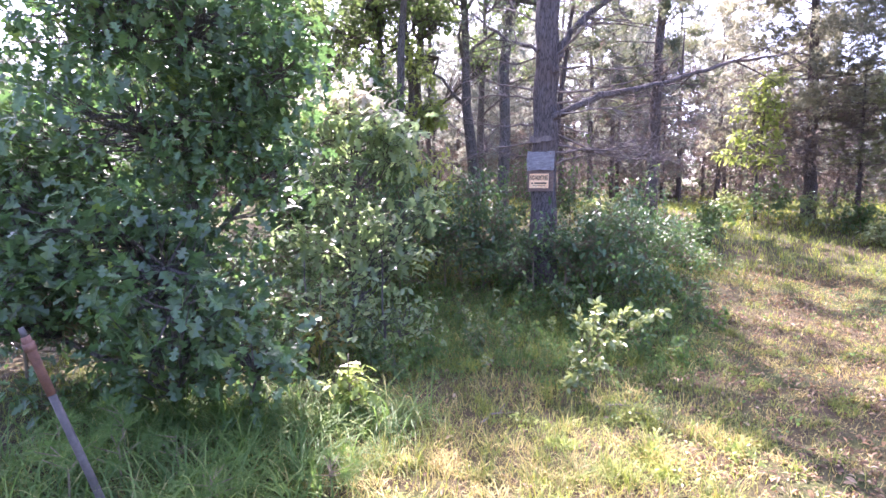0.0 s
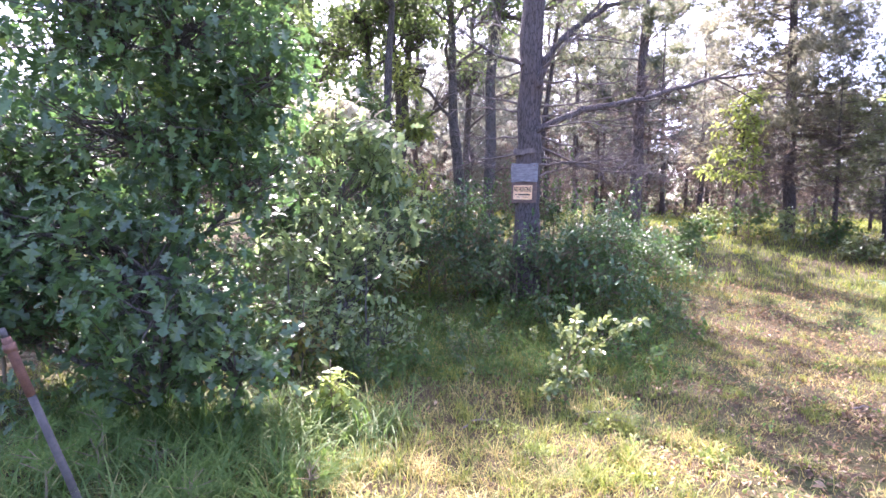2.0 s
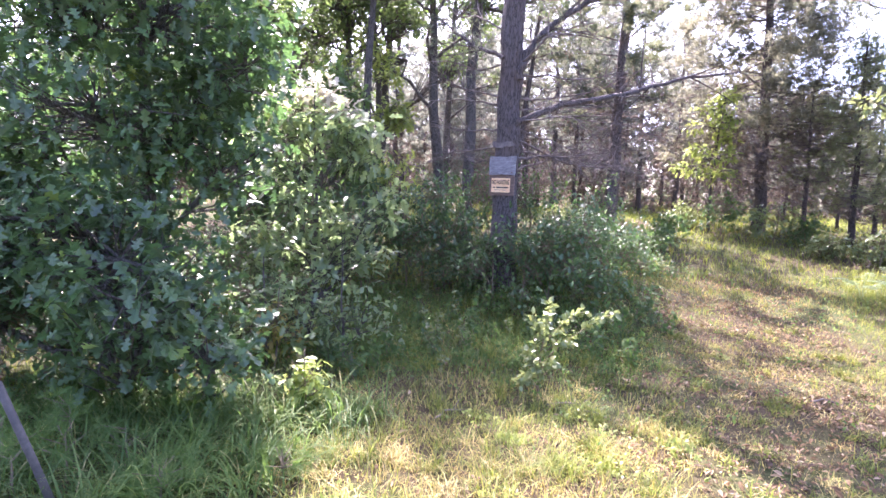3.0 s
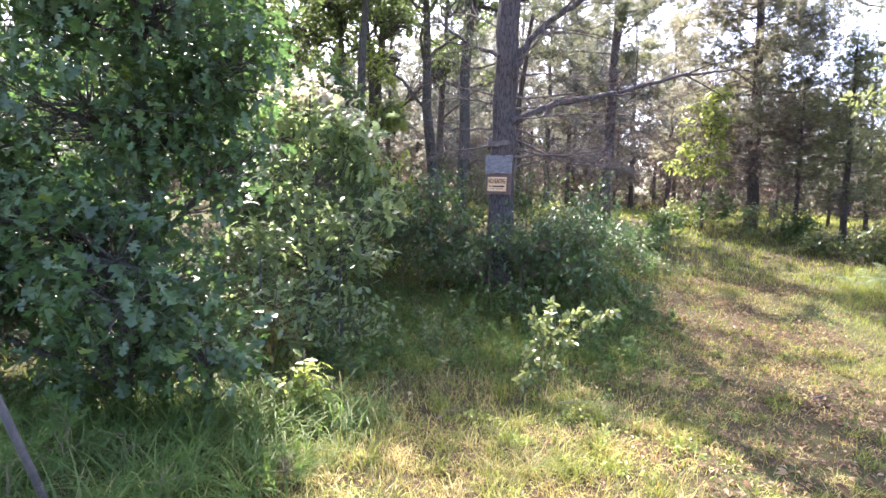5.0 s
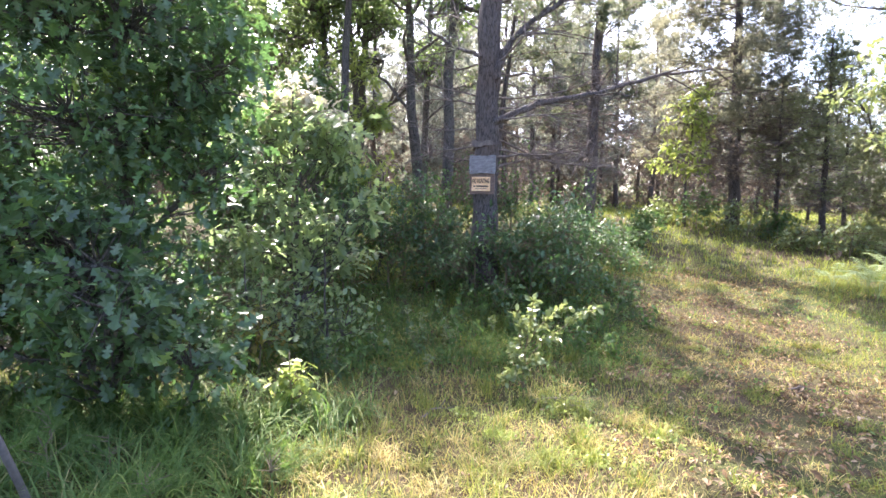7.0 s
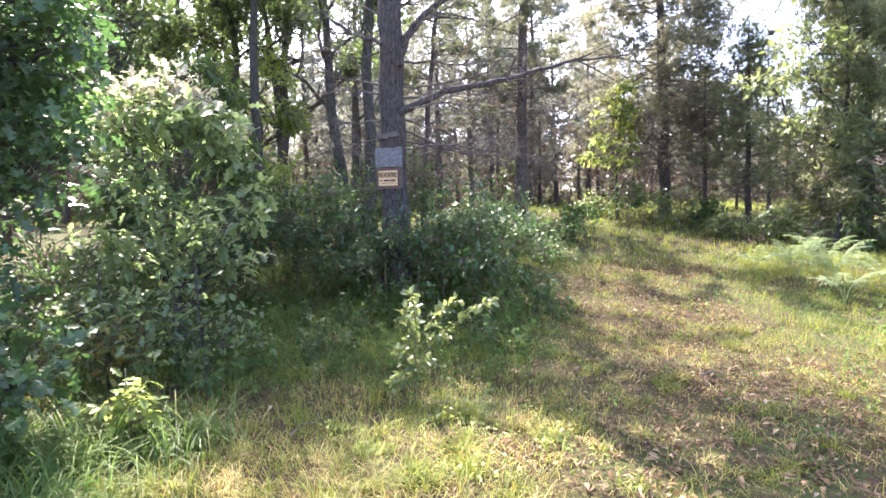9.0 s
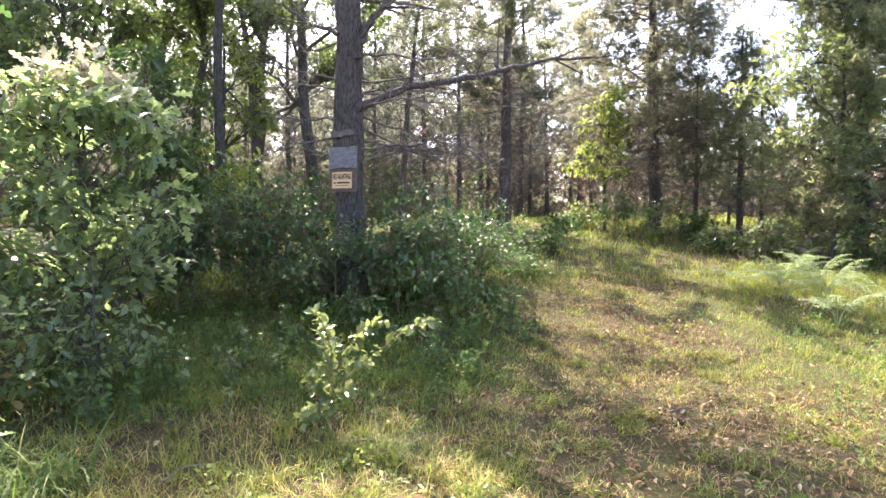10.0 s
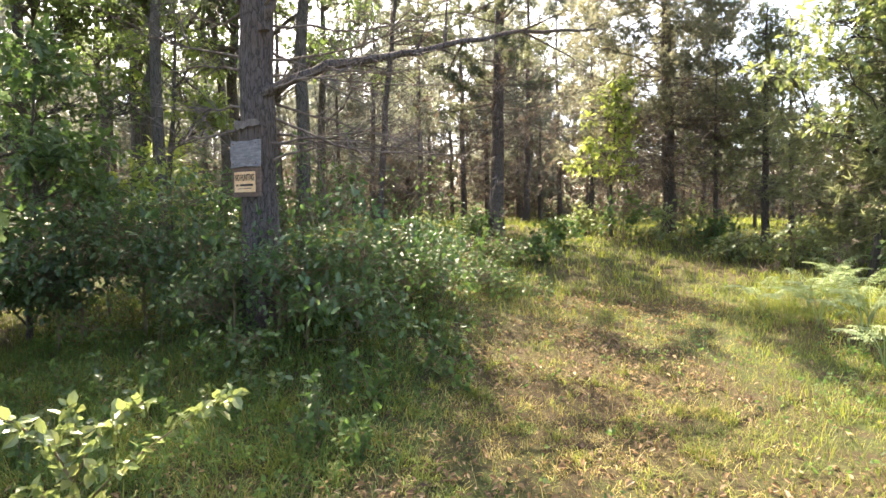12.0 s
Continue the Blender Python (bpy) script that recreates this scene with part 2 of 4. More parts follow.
# ---- mesh helpers ----
class Geo:
    """Gathers vertices and triangles."""

    def __init__(self):
        self.v, self.f, self.n = [], [], 0

    def add(self, v, f):
        self.v.append(np.asarray(v, np.float32))
        self.f.append(np.asarray(f, np.int32) + self.n)
        self.n += len(v)

    def tube(self, pts, radii, sides=6, rough=0.0):
        pts = [Vector(p) for p in pts]
        rings = []
        side = Vector((1, 0, 0))
        for i, p in enumerate(pts):
            d = (pts[min(i + 1, len(pts) - 1)] - pts[max(i - 1, 0)]).normalized()
            if abs(d.dot(side)) > 0.95:
                side = Vector((0, 1, 0))
            u = (side - d * side.dot(d)).normalized()
            w = d.cross(u)
            side = u
            for k in range(sides):
                a = 2 * math.pi * k / sides
                r = radii[i]
                if rough:
                    r *= 1 + rough * noise.noise(Vector((math.cos(a) * 2.6, math.sin(a) * 2.6, p.z * 1.6)) * 2.0)
                rings.append(p + (u * math.cos(a) + w * math.sin(a)) * r)
        f = []
        for i in range(len(pts) - 1):
            for k in range(sides):
                a, b = i * sides + k, i * sides + (k + 1) % sides
                f += [(a, b, b + sides), (a, b + sides, a + sides)]
        n = len(rings)
        rings += [pts[0], pts[-1]]
        last = (len(pts) - 1) * sides
        for k in range(sides):
            f += [(n, (k + 1) % sides, k), (n + 1, last + k, last + (k + 1) % sides)]
        self.add([tuple(v) for v in rings], f)

    def cloud(self, shape, pos, axis, up, size):
        """Copies of a small shape (vertices, triangles) at pos, its x along axis, z towards up."""
        sv, sf = shape
        if not len(pos):
            return
        pos, axis, up, size = (np.asarray(a, np.float32) for a in (pos, axis, up, size))
        axis = axis / (np.linalg.norm(axis, axis=1, keepdims=True) + 1e-9)
        side = np.cross(up, axis)
        side /= np.linalg.norm(side, axis=1, keepdims=True) + 1e-9
        up = np.cross(axis, side)
        sv = np.asarray(sv, np.float32)
        v = sv[None, :, 0, None] * axis[:, None] + sv[None, :, 1, None] * side[:, None] + sv[None, :, 2, None] * up[:, None]
        v = v * size[:, None, None] + pos[:, None]
        f = np.asarray(sf, np.int32)[None] + (np.arange(len(pos)) * len(sv))[:, None, None]
        self.add(v.reshape(-1, 3), f.reshape(-1, 3))

    def mesh(self, name, material, smooth=False):
        v, f = np.concatenate(self.v), np.concatenate(self.f)
        me = bpy.data.meshes.new(name)
        me.vertices.add(len(v))
        me.vertices.foreach_set("co", v.ravel())
        me.loops.add(f.size)
        me.loops.foreach_set("vertex_index", f.ravel())
        me.polygons.add(len(f))
        me.polygons.foreach_set("loop_start", np.arange(0, f.size, 3, dtype=np.int32))
        me.polygons.foreach_set("use_smooth", np.full(len(f), smooth))
        me.update(calc_edges=True)
        me.materials.append(material)
        return me


def part(name, geo, material, parent, label="", smooth=False):
    ob = new(name, geo.mesh(name, material, smooth))
    ob.parent = parent
    if label:
        ob["label"] = label
    if name.endswith("work") or name in ("foliage", "crown", "dry_foliage"):
        ob["kind"] = "stuff"
    return ob


def thing(name, at, label, category, group="", kind="", turn=0.0):
    ob = new(name)
    ob.matrix_basis = pose(*at, 0, 0, turn)
    return tagged(ob, label, category, group, kind)


def stuff(name, geo, material, label, category):
    ob = new(name, geo.mesh(name, material))
    return tagged(ob, label, category, kind="stuff")


def blade_shape(profile, fold=0.12, droop=0.1):
    """A leaf along x, from rows of (place along it, half width), folded at the midrib and drooping."""
    v, f = [], []
    for x, w in profile:
        z = -droop * x * x
        v += [(x, 0, z), (x, w, z + fold * w), (x, -w, z + fold * w)]
    for i in range(len(profile) - 1):
        a, b = 3 * i, 3 * i + 3
        f += [(a, b, b + 1), (a, b + 1, a + 1), (a, a + 2, b + 2), (a, b + 2, b)]
    return np.array(v), [t for t in f]


OAK_LEAF = blade_shape([(0, 0.012), (0.26, 0.21), (0.35, 0.06), (0.54, 0.4), (0.64, 0.1), (0.82, 0.28), (1, 0.004)], 0.22, 0.2)
OAK_SMALL = blade_shape([(0, 0.015), (0.28, 0.24), (0.38, 0.1), (0.58, 0.32), (0.68, 0.13), (0.84, 0.2), (1, 0.005)], 0.25, 0.18)
OVAL = blade_shape([(0, 0.01), (0.3, 0.26), (0.65, 0.26), (1, 0.005)], 0.25, 0.15)
FAR_LEAF = (np.array([(0, 0, 0), (0.5, 0.34, 0.06), (1, 0, -0.08), (0.5, -0.34, 0.06)]), [(0, 2, 1), (0, 3, 2)])


def tuft_shape(count, width, spread, seed):
    r = np.random.default_rng(seed)
    v, f = [], []
    for i in range(count):
        a = 2 * math.pi * i / count + r.uniform(-0.4, 0.4)
        s = spread * r.uniform(0.25, 1.0)
        d = Vector((math.cos(s), math.sin(s) * math.cos(a), math.sin(s) * math.sin(a))) * r.uniform(0.75, 1.1)
        q = Vector((0, -math.sin(a), math.cos(a))) * width
        base = Vector((r.uniform(-0.25, 0.1), 0, 0))
        n = len(v)
        v += [tuple(base + q), tuple(base - q), tuple(base + d)]
        f.append((n, n + 1, n + 2))
    return np.array(v), f


TUFT = tuft_shape(11, 0.045, 1.15, 3)
TUFT_FAR = tuft_shape(7, 0.085, 1.25, 5)
TUFT_WOOD = tuft_shape(5, 0.11, 1.3, 6)


def unit(n, rng=RNG):
    d = rng.normal(size=(n, 3))
    return d / np.linalg.norm(d, axis=1, keepdims=True)


def smooth01(a, b, x):
    t = min(1.0, max(0.0, (x - a) / (b - a)))
    return t * t * (3 - 2 * t)


def land(x, y):
    """Height of the ground: level round the walk, rising to a low bank behind."""
    r = max(0.0, y - 5.6)
    h = 0.112 * (math.sqrt(r * r + 1.6) - 1.265) if y > 5.6 else 0.0
    if y > 17:
        h = min(h, 1.16 + (y - 17) * 0.045) if y < 60 else 3.095
    h += 0.47 * math.exp(-((x - 2.2) / 2.0) ** 2 - ((y - 8.0) / 1.8) ** 2)
    h += 0.33 * math.exp(-((x - 3.2) / 3.6) ** 2 - ((y - 15.2) / 4.5) ** 2)
    near = math.exp(-((x - 2) ** 2 + (y - 5) ** 2) / 900)
    return h + near * (0.05 * noise.noise(Vector((x * 0.6, y * 0.6, 1.0))) + 0.018 * noise.noise(Vector((x * 2.6, y * 2.6, 5.0))))


# ---- ground ----
def ground_sheet():
    xs = np.concatenate([-np.geomspace(900, 9, 26), np.arange(-8, 14.01, 0.16), np.geomspace(15, 900, 26)])
    ys = np.concatenate([-np.geomspace(900, 4, 24), np.arange(-3, 16.01, 0.16), np.geomspace(17, 1200, 34)])
    v = [(x, y, land(x, y)) for y in ys for x in xs]
    w = len(xs)
    f = []
    for j in range(len(ys) - 1):
        for i in range(w - 1):
            a = j * w + i
            f += [(a, a + 1, a + w + 1), (a, a + w + 1, a + w)]
    g = Geo()
    g.add(v, f)
    tagged(new("ground", g.mesh("ground", M_GROUND, True)), "dry grassy forest floor with brown leaf litter", "ground", kind="structure")


ground_sheet()


# ---- trees ----
def wander(a, b, n, sway, rng):
    """A crooked line from a to b."""
    a, b = np.array(a, float), np.array(b, float)
    out = []
    off = np.zeros(3)
    for i in range(n + 1):
        t = i / n
        out.append(a + (b - a) * t + off * math.sin(math.pi * t) ** 0.7)
        off = off * 0.75 + rng.normal(size=3) * sway
    return out


def put_leaves(geo, shape, tips, per, spread, size, rng, up=1.3, droop=0.2):
    """Bunches of leaves round the tips of twigs."""
    tips = np.repeat(np.asarray(tips), per, axis=0)
    n = len(tips)
    d = unit(n, rng)
    pos = tips + d * spread * rng.uniform(0.2, 1, (n, 1))
    axis = d + rng.normal(size=(n, 3)) * 0.5
    axis[:, 2] -= droop
    normal = rng.normal(size=(n, 3)) * 0.5
    normal[:, 2] += up
    geo.cloud(shape, pos, axis, normal, size * rng.uniform(0.55, 1.25, n))


def pine(at, height, radius, crown_from, crown_r, tufts, seed, label, group="pines of the wood", needle=0.13, shape=TUFT_FAR, dead=26, lean=(0, 0), brown=0.15, name="pine_tree", sparse=1.0, twigs_each=5, droop=0.0, cone=False, needles=None):
    rng = np.random.default_rng(seed)
    root = thing(name, at, label, "tree", group)
    g, twigs, deadg = Geo(), Geo(), Geo()
    n = 14
    spine = [np.array((lean[0] * (i / n) ** 1.3 + rng.normal() * 0.02 * height / 9, lean[1] * (i / n) ** 1.3 + rng.normal() * 0.02 * height / 9, height * i / n - (0.25 if i == 0 else 0))) for i in range(n + 1)]
    def spot(z):
        t = min(0.999, max(0, z / height)) * n
        i = int(t)
        return spine[i] + (spine[i + 1] - spine[i]) * (t - i)
    rad = [radius * ((1.25 if i == 0 else 1.0) * (1 - 0.9 * (i / n) ** 1.15)) + 0.008 for i in range(n + 1)]
    g.tube(spine, rad, 12, 0.10)
    part("trunk", g, M_PINE_BARK, root, smooth=True)
    tips, axes = [], []
    whorls = max(8, int((height - crown_from) / (0.24 if cone else 0.42)))
    count = 0
    for k in range(whorls):
        t = k / whorls
        z = crown_from + (height - crown_from) * t + rng.uniform(-0.12, 0.12)
        reach = crown_r * (math.sin(math.pi * min(1, 0.22 + 0.8 * t)) ** 0.8) * (1.0 if t < 0.75 else (1 - t) * 4) + 0.12
        if cone:
            reach = crown_r * (1 - 0.88 * t) * (0.75 + 0.25 * min(1, t * 6)) + 0.1
        for b in range(rng.integers(5, 8) if cone else rng.integers(3, 6)):
            if rng.random() > sparse:
                continue
            a = rng.uniform(0, 2 * math.pi)
            L = reach * rng.uniform(0.6, 1.15)
            s = spot(z)
            e = s + np.array((math.cos(a) * L, math.sin(a) * L, L * (rng.uniform(-0.12, 0.45) - droop)))
            line = wander(s, e, 5, 0.05 * L, rng)
            twigs.tube(line[::2] + line[5:], np.linspace(0.022, 0.005, 4) * (0.6 + radius * 3), 3)
            count += 1
            for q in range(4, 13):
                u = q / 12
                i = min(4, int(u * 5))
                p = np.array(line[i]) + (np.array(line[i + 1]) - np.array(line[i])) * (u * 5 - i)
                d = (e - s) / L + rng.normal(size=3) * (1.0 if cone else 0.75)
                d[2] += 0.2
                ln = (0.14 if cone else 0.10) + 0.32 * (1 - abs(u - 0.55)) * L / max(crown_r, 0.5)
                tips.append((p, d / np.linalg.norm(d), ln))
    per = max(1, int(math.ceil(tufts / max(1, len(tips)))))
    P, A = [], []
    for p, d, ln in tips:
        for j in range(per):
            P.append(p + d * ln * (j + rng.random()) / per + rng.normal(size=3) * (0.11 if cone else 0.05))
            A.append(d + rng.normal(size=3) * 0.5)
    P, A = np.array(P), np.array(A)
    pick = rng.permutation(len(P))[:tufts]
    P, A = P[pick], A[pick]
    crown = Geo()
    crown.cloud(shape, P, A, unit(len(P), rng), needle * rng.uniform(0.7, 1.3, len(P)))
    part("crown", crown, needles or M_NEEDLE, root)
    part("branchwork", twigs, M_DEAD, root)
    dn = []
    for b in range(dead):
        z = rng.uniform(0.1 * height, max(crown_from + 0.8, 0.25 * height))
        a, L = rng.uniform(0, 2 * math.pi), rng.uniform(0.4, 1.0) * crown_r
        s = spot(z)
        e = s + np.array((math.cos(a) * L, math.sin(a) * L, L * rng.uniform(-0.25, 0.2)))
        line = wander(s, e, 4, 0.08 * L, rng)
        deadg.tube(line, np.linspace(0.013, 0.003, 5) * (0.7 + 2 * radius), 3)
        for q in range(twigs_each):
            u = rng.uniform(0.3, 1)
            p = s + (e - s) * u
            d = rng.normal(size=3) * 0.16 * (0.6 + L) + (e - s) * 0.15
            deadg.tube([p, p + d * 0.6, p + d + rng.normal(size=3) * 0.04], [0.004, 0.003, 0.0015], 3)
            if rng.random() < brown * 2:
                dn.append(p + d)
    if dead:
        part("dead_branchwork", deadg, M_DEAD, root, "bare grey dead lower branches")
    if dn and brown > 0:
        b = Geo()
        dn = np.repeat(np.array(dn), 4, axis=0) + rng.normal(size=(len(dn) * 4, 3)) * 0.09
        b.cloud(TUFT_FAR, dn, unit(len(dn), rng), unit(len(dn), rng), needle * rng.uniform(0.6, 1.1, len(dn)))
        part("dry_foliage", b, M_BROWN_NEEDLE, root, "brown dry needles on lower twigs")
    return root


def broadleaf(at, height, radius, blobs, leaves, size, seed, label, shape=FAR_LEAF, material=None, bark=None, name="oak_tree", group="", spine=None, per=7, spread=0.16, up=1.3, limbs=True, leaf_label=""):
    """A leafy tree or bush: trunk, limbs to each clump (x, y, z, rx, ry, rz from its foot), twigs, leaves."""
    rng = np.random.default_rng(seed)
    root = thing(name, at, label, "tree" if "tree" in name else ("shrub" if "shrub" in name or "bush" in name else "sapling"), group)
    g = Geo()
    top = height
    if spine is None:
        spine = wander((0, 0, -0.2), (rng.normal() * 0.05 * height, rng.normal() * 0.05 * height, top), 9, 0.012 * height, rng)
    spine = [np.array(p, float) for p in spine]
    m = len(spine) - 1
    g.tube(spine, [radius * (1.2 if i == 0 else 1 - 0.85 * (i / m)) + 0.003 for i in range(m + 1)], 10 if radius > 0.05 else 6, 0.12)
    part("trunk" if "tree" in name else "stem", g, bark or M_OAK_BARK, root, smooth=True)
    total = sum((b[3] * b[4] * b[5]) ** 0.75 for b in blobs)
    leafg, twg = Geo(), Geo()
    for bx, by, bz, rx, ry, rz in blobs:
        c = np.array((bx, by, bz))
        zs = [abs(p[2] - max(0.1, bz - 0.55 * math.hypot(bx, by) - 0.2)) for p in spine]
        s = spine[int(np.argmin(zs))]
        r0 = max(0.006, radius * 0.42 * (1 - 0.5 * bz / max(height, 0.1)))
        line = wander(s, c, 6, 0.05 * np.linalg.norm(c - s), rng)
        if limbs:
            lg = Geo()
            lg.tube(line, np.linspace(r0, r0 * 0.35, 7), 6, 0.1)
            part("limb", lg, bark or M_OAK_BARK, root, smooth=True)
        k = max(4, int(leaves / per * (rx * ry * rz) ** 0.75 / total))
        d = unit(k, rng) * rng.uniform(0.25, 1.0, (k, 1)) ** 0.55
        tips = c + d * np.array((rx, ry, rz))
        tips = tips[tips[:, 2] + at[2] > land(at[0], at[1]) + 0.03] if len(tips) else tips
        for tp in tips[:: max(1, len(tips) // 70)]:
            q = np.array(line[rng.integers(3, 7)])
            mid = (q + tp) / 2 + rng.normal(size=3) * 0.06 * np.linalg.norm(tp - q)
            twg.tube([q, mid, tp], [r0 * 0.3 + 0.002, r0 * 0.16 + 0.0018, 0.0015], 4)
        put_leaves(leafg, shape, tips, per, spread, size, rng, up)
    part("twigwork", twg, bark or M_OAK_BARK, root)
    part("foliage", leafg, material or M_CANOPY, root, leaf_label)
    return root


def on(x, y, dz=0.0):
    return (x, y, land(x, y) + dz)


# ---- the pine with the notice ----
def notice_pine():
    rng = np.random.default_rng(21)
    x0, y0 = 1.537, 7.36
    root = thing("pine_tree", on(x0, y0), "tall grey-barked pine carrying a notice board, crooked limbs", "tree", "pines of the wood")
    z0 = land(x0, y0)
    g = Geo()
    pts = [(0.012 * math.sin(i * 0.7) + 0.0009 * i * i * 0.02, 0.01 * math.cos(i * 0.5), -0.3 + i * 0.11) for i in range(112)]
    rad = [0.165 * (1 + 0.32 * math.exp(-max(0, p[2]) / 0.22)) * (1 - 0.055 * max(0, p[2])) + 0.01 for p in pts]
    g.tube(pts, rad, 30, 0.13)
    part("trunk", g, M_PINE_BARK, root, smooth=True)
    def limb(world_pts, r0, r1, name="limb", label="", twigs=10, needles=0, tw=0.35):
        w = [np.array(p, float) - np.array((x0, y0, z0)) for p in world_pts]
        line = []
        for a, b in zip(w[:-1], w[1:]):
            for k in range(4):
                line.append(a + (b - a) * k / 4 + rng.normal(size=3) * 0.012)
        line.append(w[-1])
        lg = Geo()
        lg.tube(line, np.linspace(r0, r1, len(line)), 9, 0.12)
        tips = []
        for k in range(twigs):
            i = rng.integers(len(line) // 4, len(line) - 1)
            d = (line[i + 1] - line[i])
            d = d / np.linalg.norm(d) + rng.normal(size=3) * 0.7
            d[2] += 0.15
            L = rng.uniform(0.3, 1.0) * tw
            e = line[i] + d * L
            sub = wander(line[i], e, 3, 0.06 * L, rng)
            lg.tube(sub, np.linspace(r1 * 0.8 + 0.003, 0.002, 4), 4)
            for q in range(3):
                u = rng.uniform(0.4, 1)
                p = line[i] + (e - line[i]) * u
                t = p + rng.normal(size=3) * 0.14
                lg.tube([p, t], [0.003, 0.0015], 3)
                tips.append(t)
            tips.append(e)
        ob = part(name, lg, M_DEAD if label else M_PINE_BARK, root, label)
        if needles:
            ng = Geo()
            tips = np.repeat(np.array(tips), needles, axis=0)
            tips = tips + rng.normal(size=tips.shape) * 0.09
            ng.cloud(TUFT, tips, unit(len(tips), rng), unit(len(tips), rng), 0.10 * rng.uniform(0.7, 1.2, len(tips)))
            n = new("foliage", ng.mesh("foliage", M_NEEDLE))
            n.parent = ob
    limb([(1.62, 7.24, 2.66), (2.25, 7.35, 2.9), (2.75, 7.55, 3.03), (3.3, 7.8, 3.2), (4.1, 8.4, 3.52), (5.09, 9.24, 3.79)], 0.05, 0.014, twigs=16, tw=0.6)
    limb([(1.64, 7.24, 3.2), (1.74, 7.3, 3.55), (1.93, 7.43, 3.86), (2.3, 7.55, 4.15), (2.8, 7.7, 4.45), (3.5, 7.9, 4.9)], 0.055, 0.02, twigs=12, needles=4, tw=0.7)
    limb([(1.45, 7.25, 3.5), (1.05, 7.5, 3.7), (0.5, 7.9, 4.2)], 0.03, 0.01, twigs=10, needles=3, tw=0.6)
    for a, z, L, rise in ((0.2, 2.45, 1.9, -0.18), (-0.25, 2.2, 1.3, 0.05), (0.5, 2.85, 1.5, 0.12), (2.6, 2.6, 1.0, 0.05), (2.9, 2.35, 0.9, -0.1), (3.4, 3.0, 1.1, 0.2), (-0.6, 3.4, 1.2, 0.3), (1.1, 3.1, 1.4, 0.1), (1.9, 2.4, 1.0, 0.0), (0.05, 2.05, 1.0, 0.1), (2.4, 3.9, 1.2, 0.3), (0.35, 2.3, 1.8, -0.08), (0.7, 2.6, 1.6, -0.15), (-0.1, 2.95, 1.7, 0.15), (0.15, 3.3, 1.6, 0.05), (0.9, 2.2, 1.3, 0.1), (-0.4, 2.7, 1.2, -0.05), (2.75, 2.9, 1.3, 0.1), (2.2, 2.2, 1.2, 0.1), (3.0, 3.4, 1.0, 0.15)):
        s = (x0 + 0.13 * math.cos(a), y0 + 0.13 * math.sin(a), z)
        e = (x0 + L * math.cos(a), y0 + L * math.sin(a), z + rise * L)
        m = tuple((p + q) / 2 + rng.normal() * 0.08 for p, q in zip(s, e))
        limb([s, m, e], 0.015, 0.004, "dead_branch", "bare grey dead branch", twigs=13, tw=0.5)
    # crown high up, out of view; branches past 46 added to shade the ground
    tips = []
    tg = Geo()
    for k in range(84):
        z = rng.uniform(5.2, 11.4)
        a, L = rng.normal() * 0.95, rng.uniform(0.9, 2.7) * (1 - 0.5 * abs(z - 7.6) / 4)
        if k > 46:
            a, L, z = rng.uniform(0, 6.28), rng.uniform(0.5, 1.8), rng.uniform(6.7, 9.8)
        s = np.array((0, 0, z))
        e = s + np.array((math.cos(a) * L, math.sin(a) * L, 0.25 * L))
        line = wander(s, e, 4, 0.08, rng)
        tg.tube(line, np.linspace(0.03, 0.007, 5), 5)
        for q in range(4):
            tips.append(s + (e - s) * rng.uniform(0.45, 1.05) + rng.normal(size=3) * 0.16)
    part("upper_limbwork", tg, M_PINE_BARK, root)
    cg = Geo()
    tips = np.repeat(np.array(tips), 18, axis=0)
    tips = tips + rng.normal(size=tips.shape) * np.array((0.13, 0.13, 0.08))
    cg.cloud(TUFT_FAR, tips, unit(len(tips), rng), unit(len(tips), rng), 0.16 * rng.uniform(0.7, 1.2, len(tips)))
    part("crown", cg, M_NEEDLE, root)


notice_pine()


def board(w, h, t, bow=0.0, nx=10, nz=6, jag=0.0, seed=1):
    """A board in the xz plane facing -y, bowed and with worn edges."""
    r = np.random.default_rng(seed)
    g = Geo()
    for y, flip in ((-t / 2, False), (t / 2, True)):
        pass
    v, f = [], []
    jx = r.normal(size=(nz + 1, 2)) * jag
    jz = r.normal(size=(nx + 1, 2)) * jag
    for s in (-1, 1):
        for j in range(nz + 1):
            for i in range(nx + 1):
                x, z = (i / nx - 0.5) * w, (j / nz - 0.5) * h
                if i in (0, nx):
                    x += jx[j][0 if i == 0 else 1]
                if j in (0, nz):
                    z += jz[i][0 if j == 0 else 1]
                v.append((x, s * t / 2 + bow * (2 * x / w) ** 2 + 0.3 * bow * math.sin(z * 19 + x * 11), z))
    W, N = nx + 1, (nx + 1) * (nz + 1)
    for j in range(nz):
        for i in range(nx):
            a = j * W + i
            f += [(a, a + 1, a + W + 1), (a, a + W + 1, a + W)]
            f += [(N + a, N + a + W + 1, N + a + 1), (N + a, N + a + W, N + a + W + 1)]
    rim = [i for i in range(W)] + [j * W + nx for j in range(1, nz + 1)] + [nz * W + i for i in range(nx - 1, -1, -1)] + [j * W for j in range(nz - 1, 0, -1)]
    for k in range(len(rim)):
        a, b = rim[k], rim[(k + 1) % len(rim)]
        f += [(a, N + b, b), (a, N + a, N + b)]
    g.add(v, f)
    return g


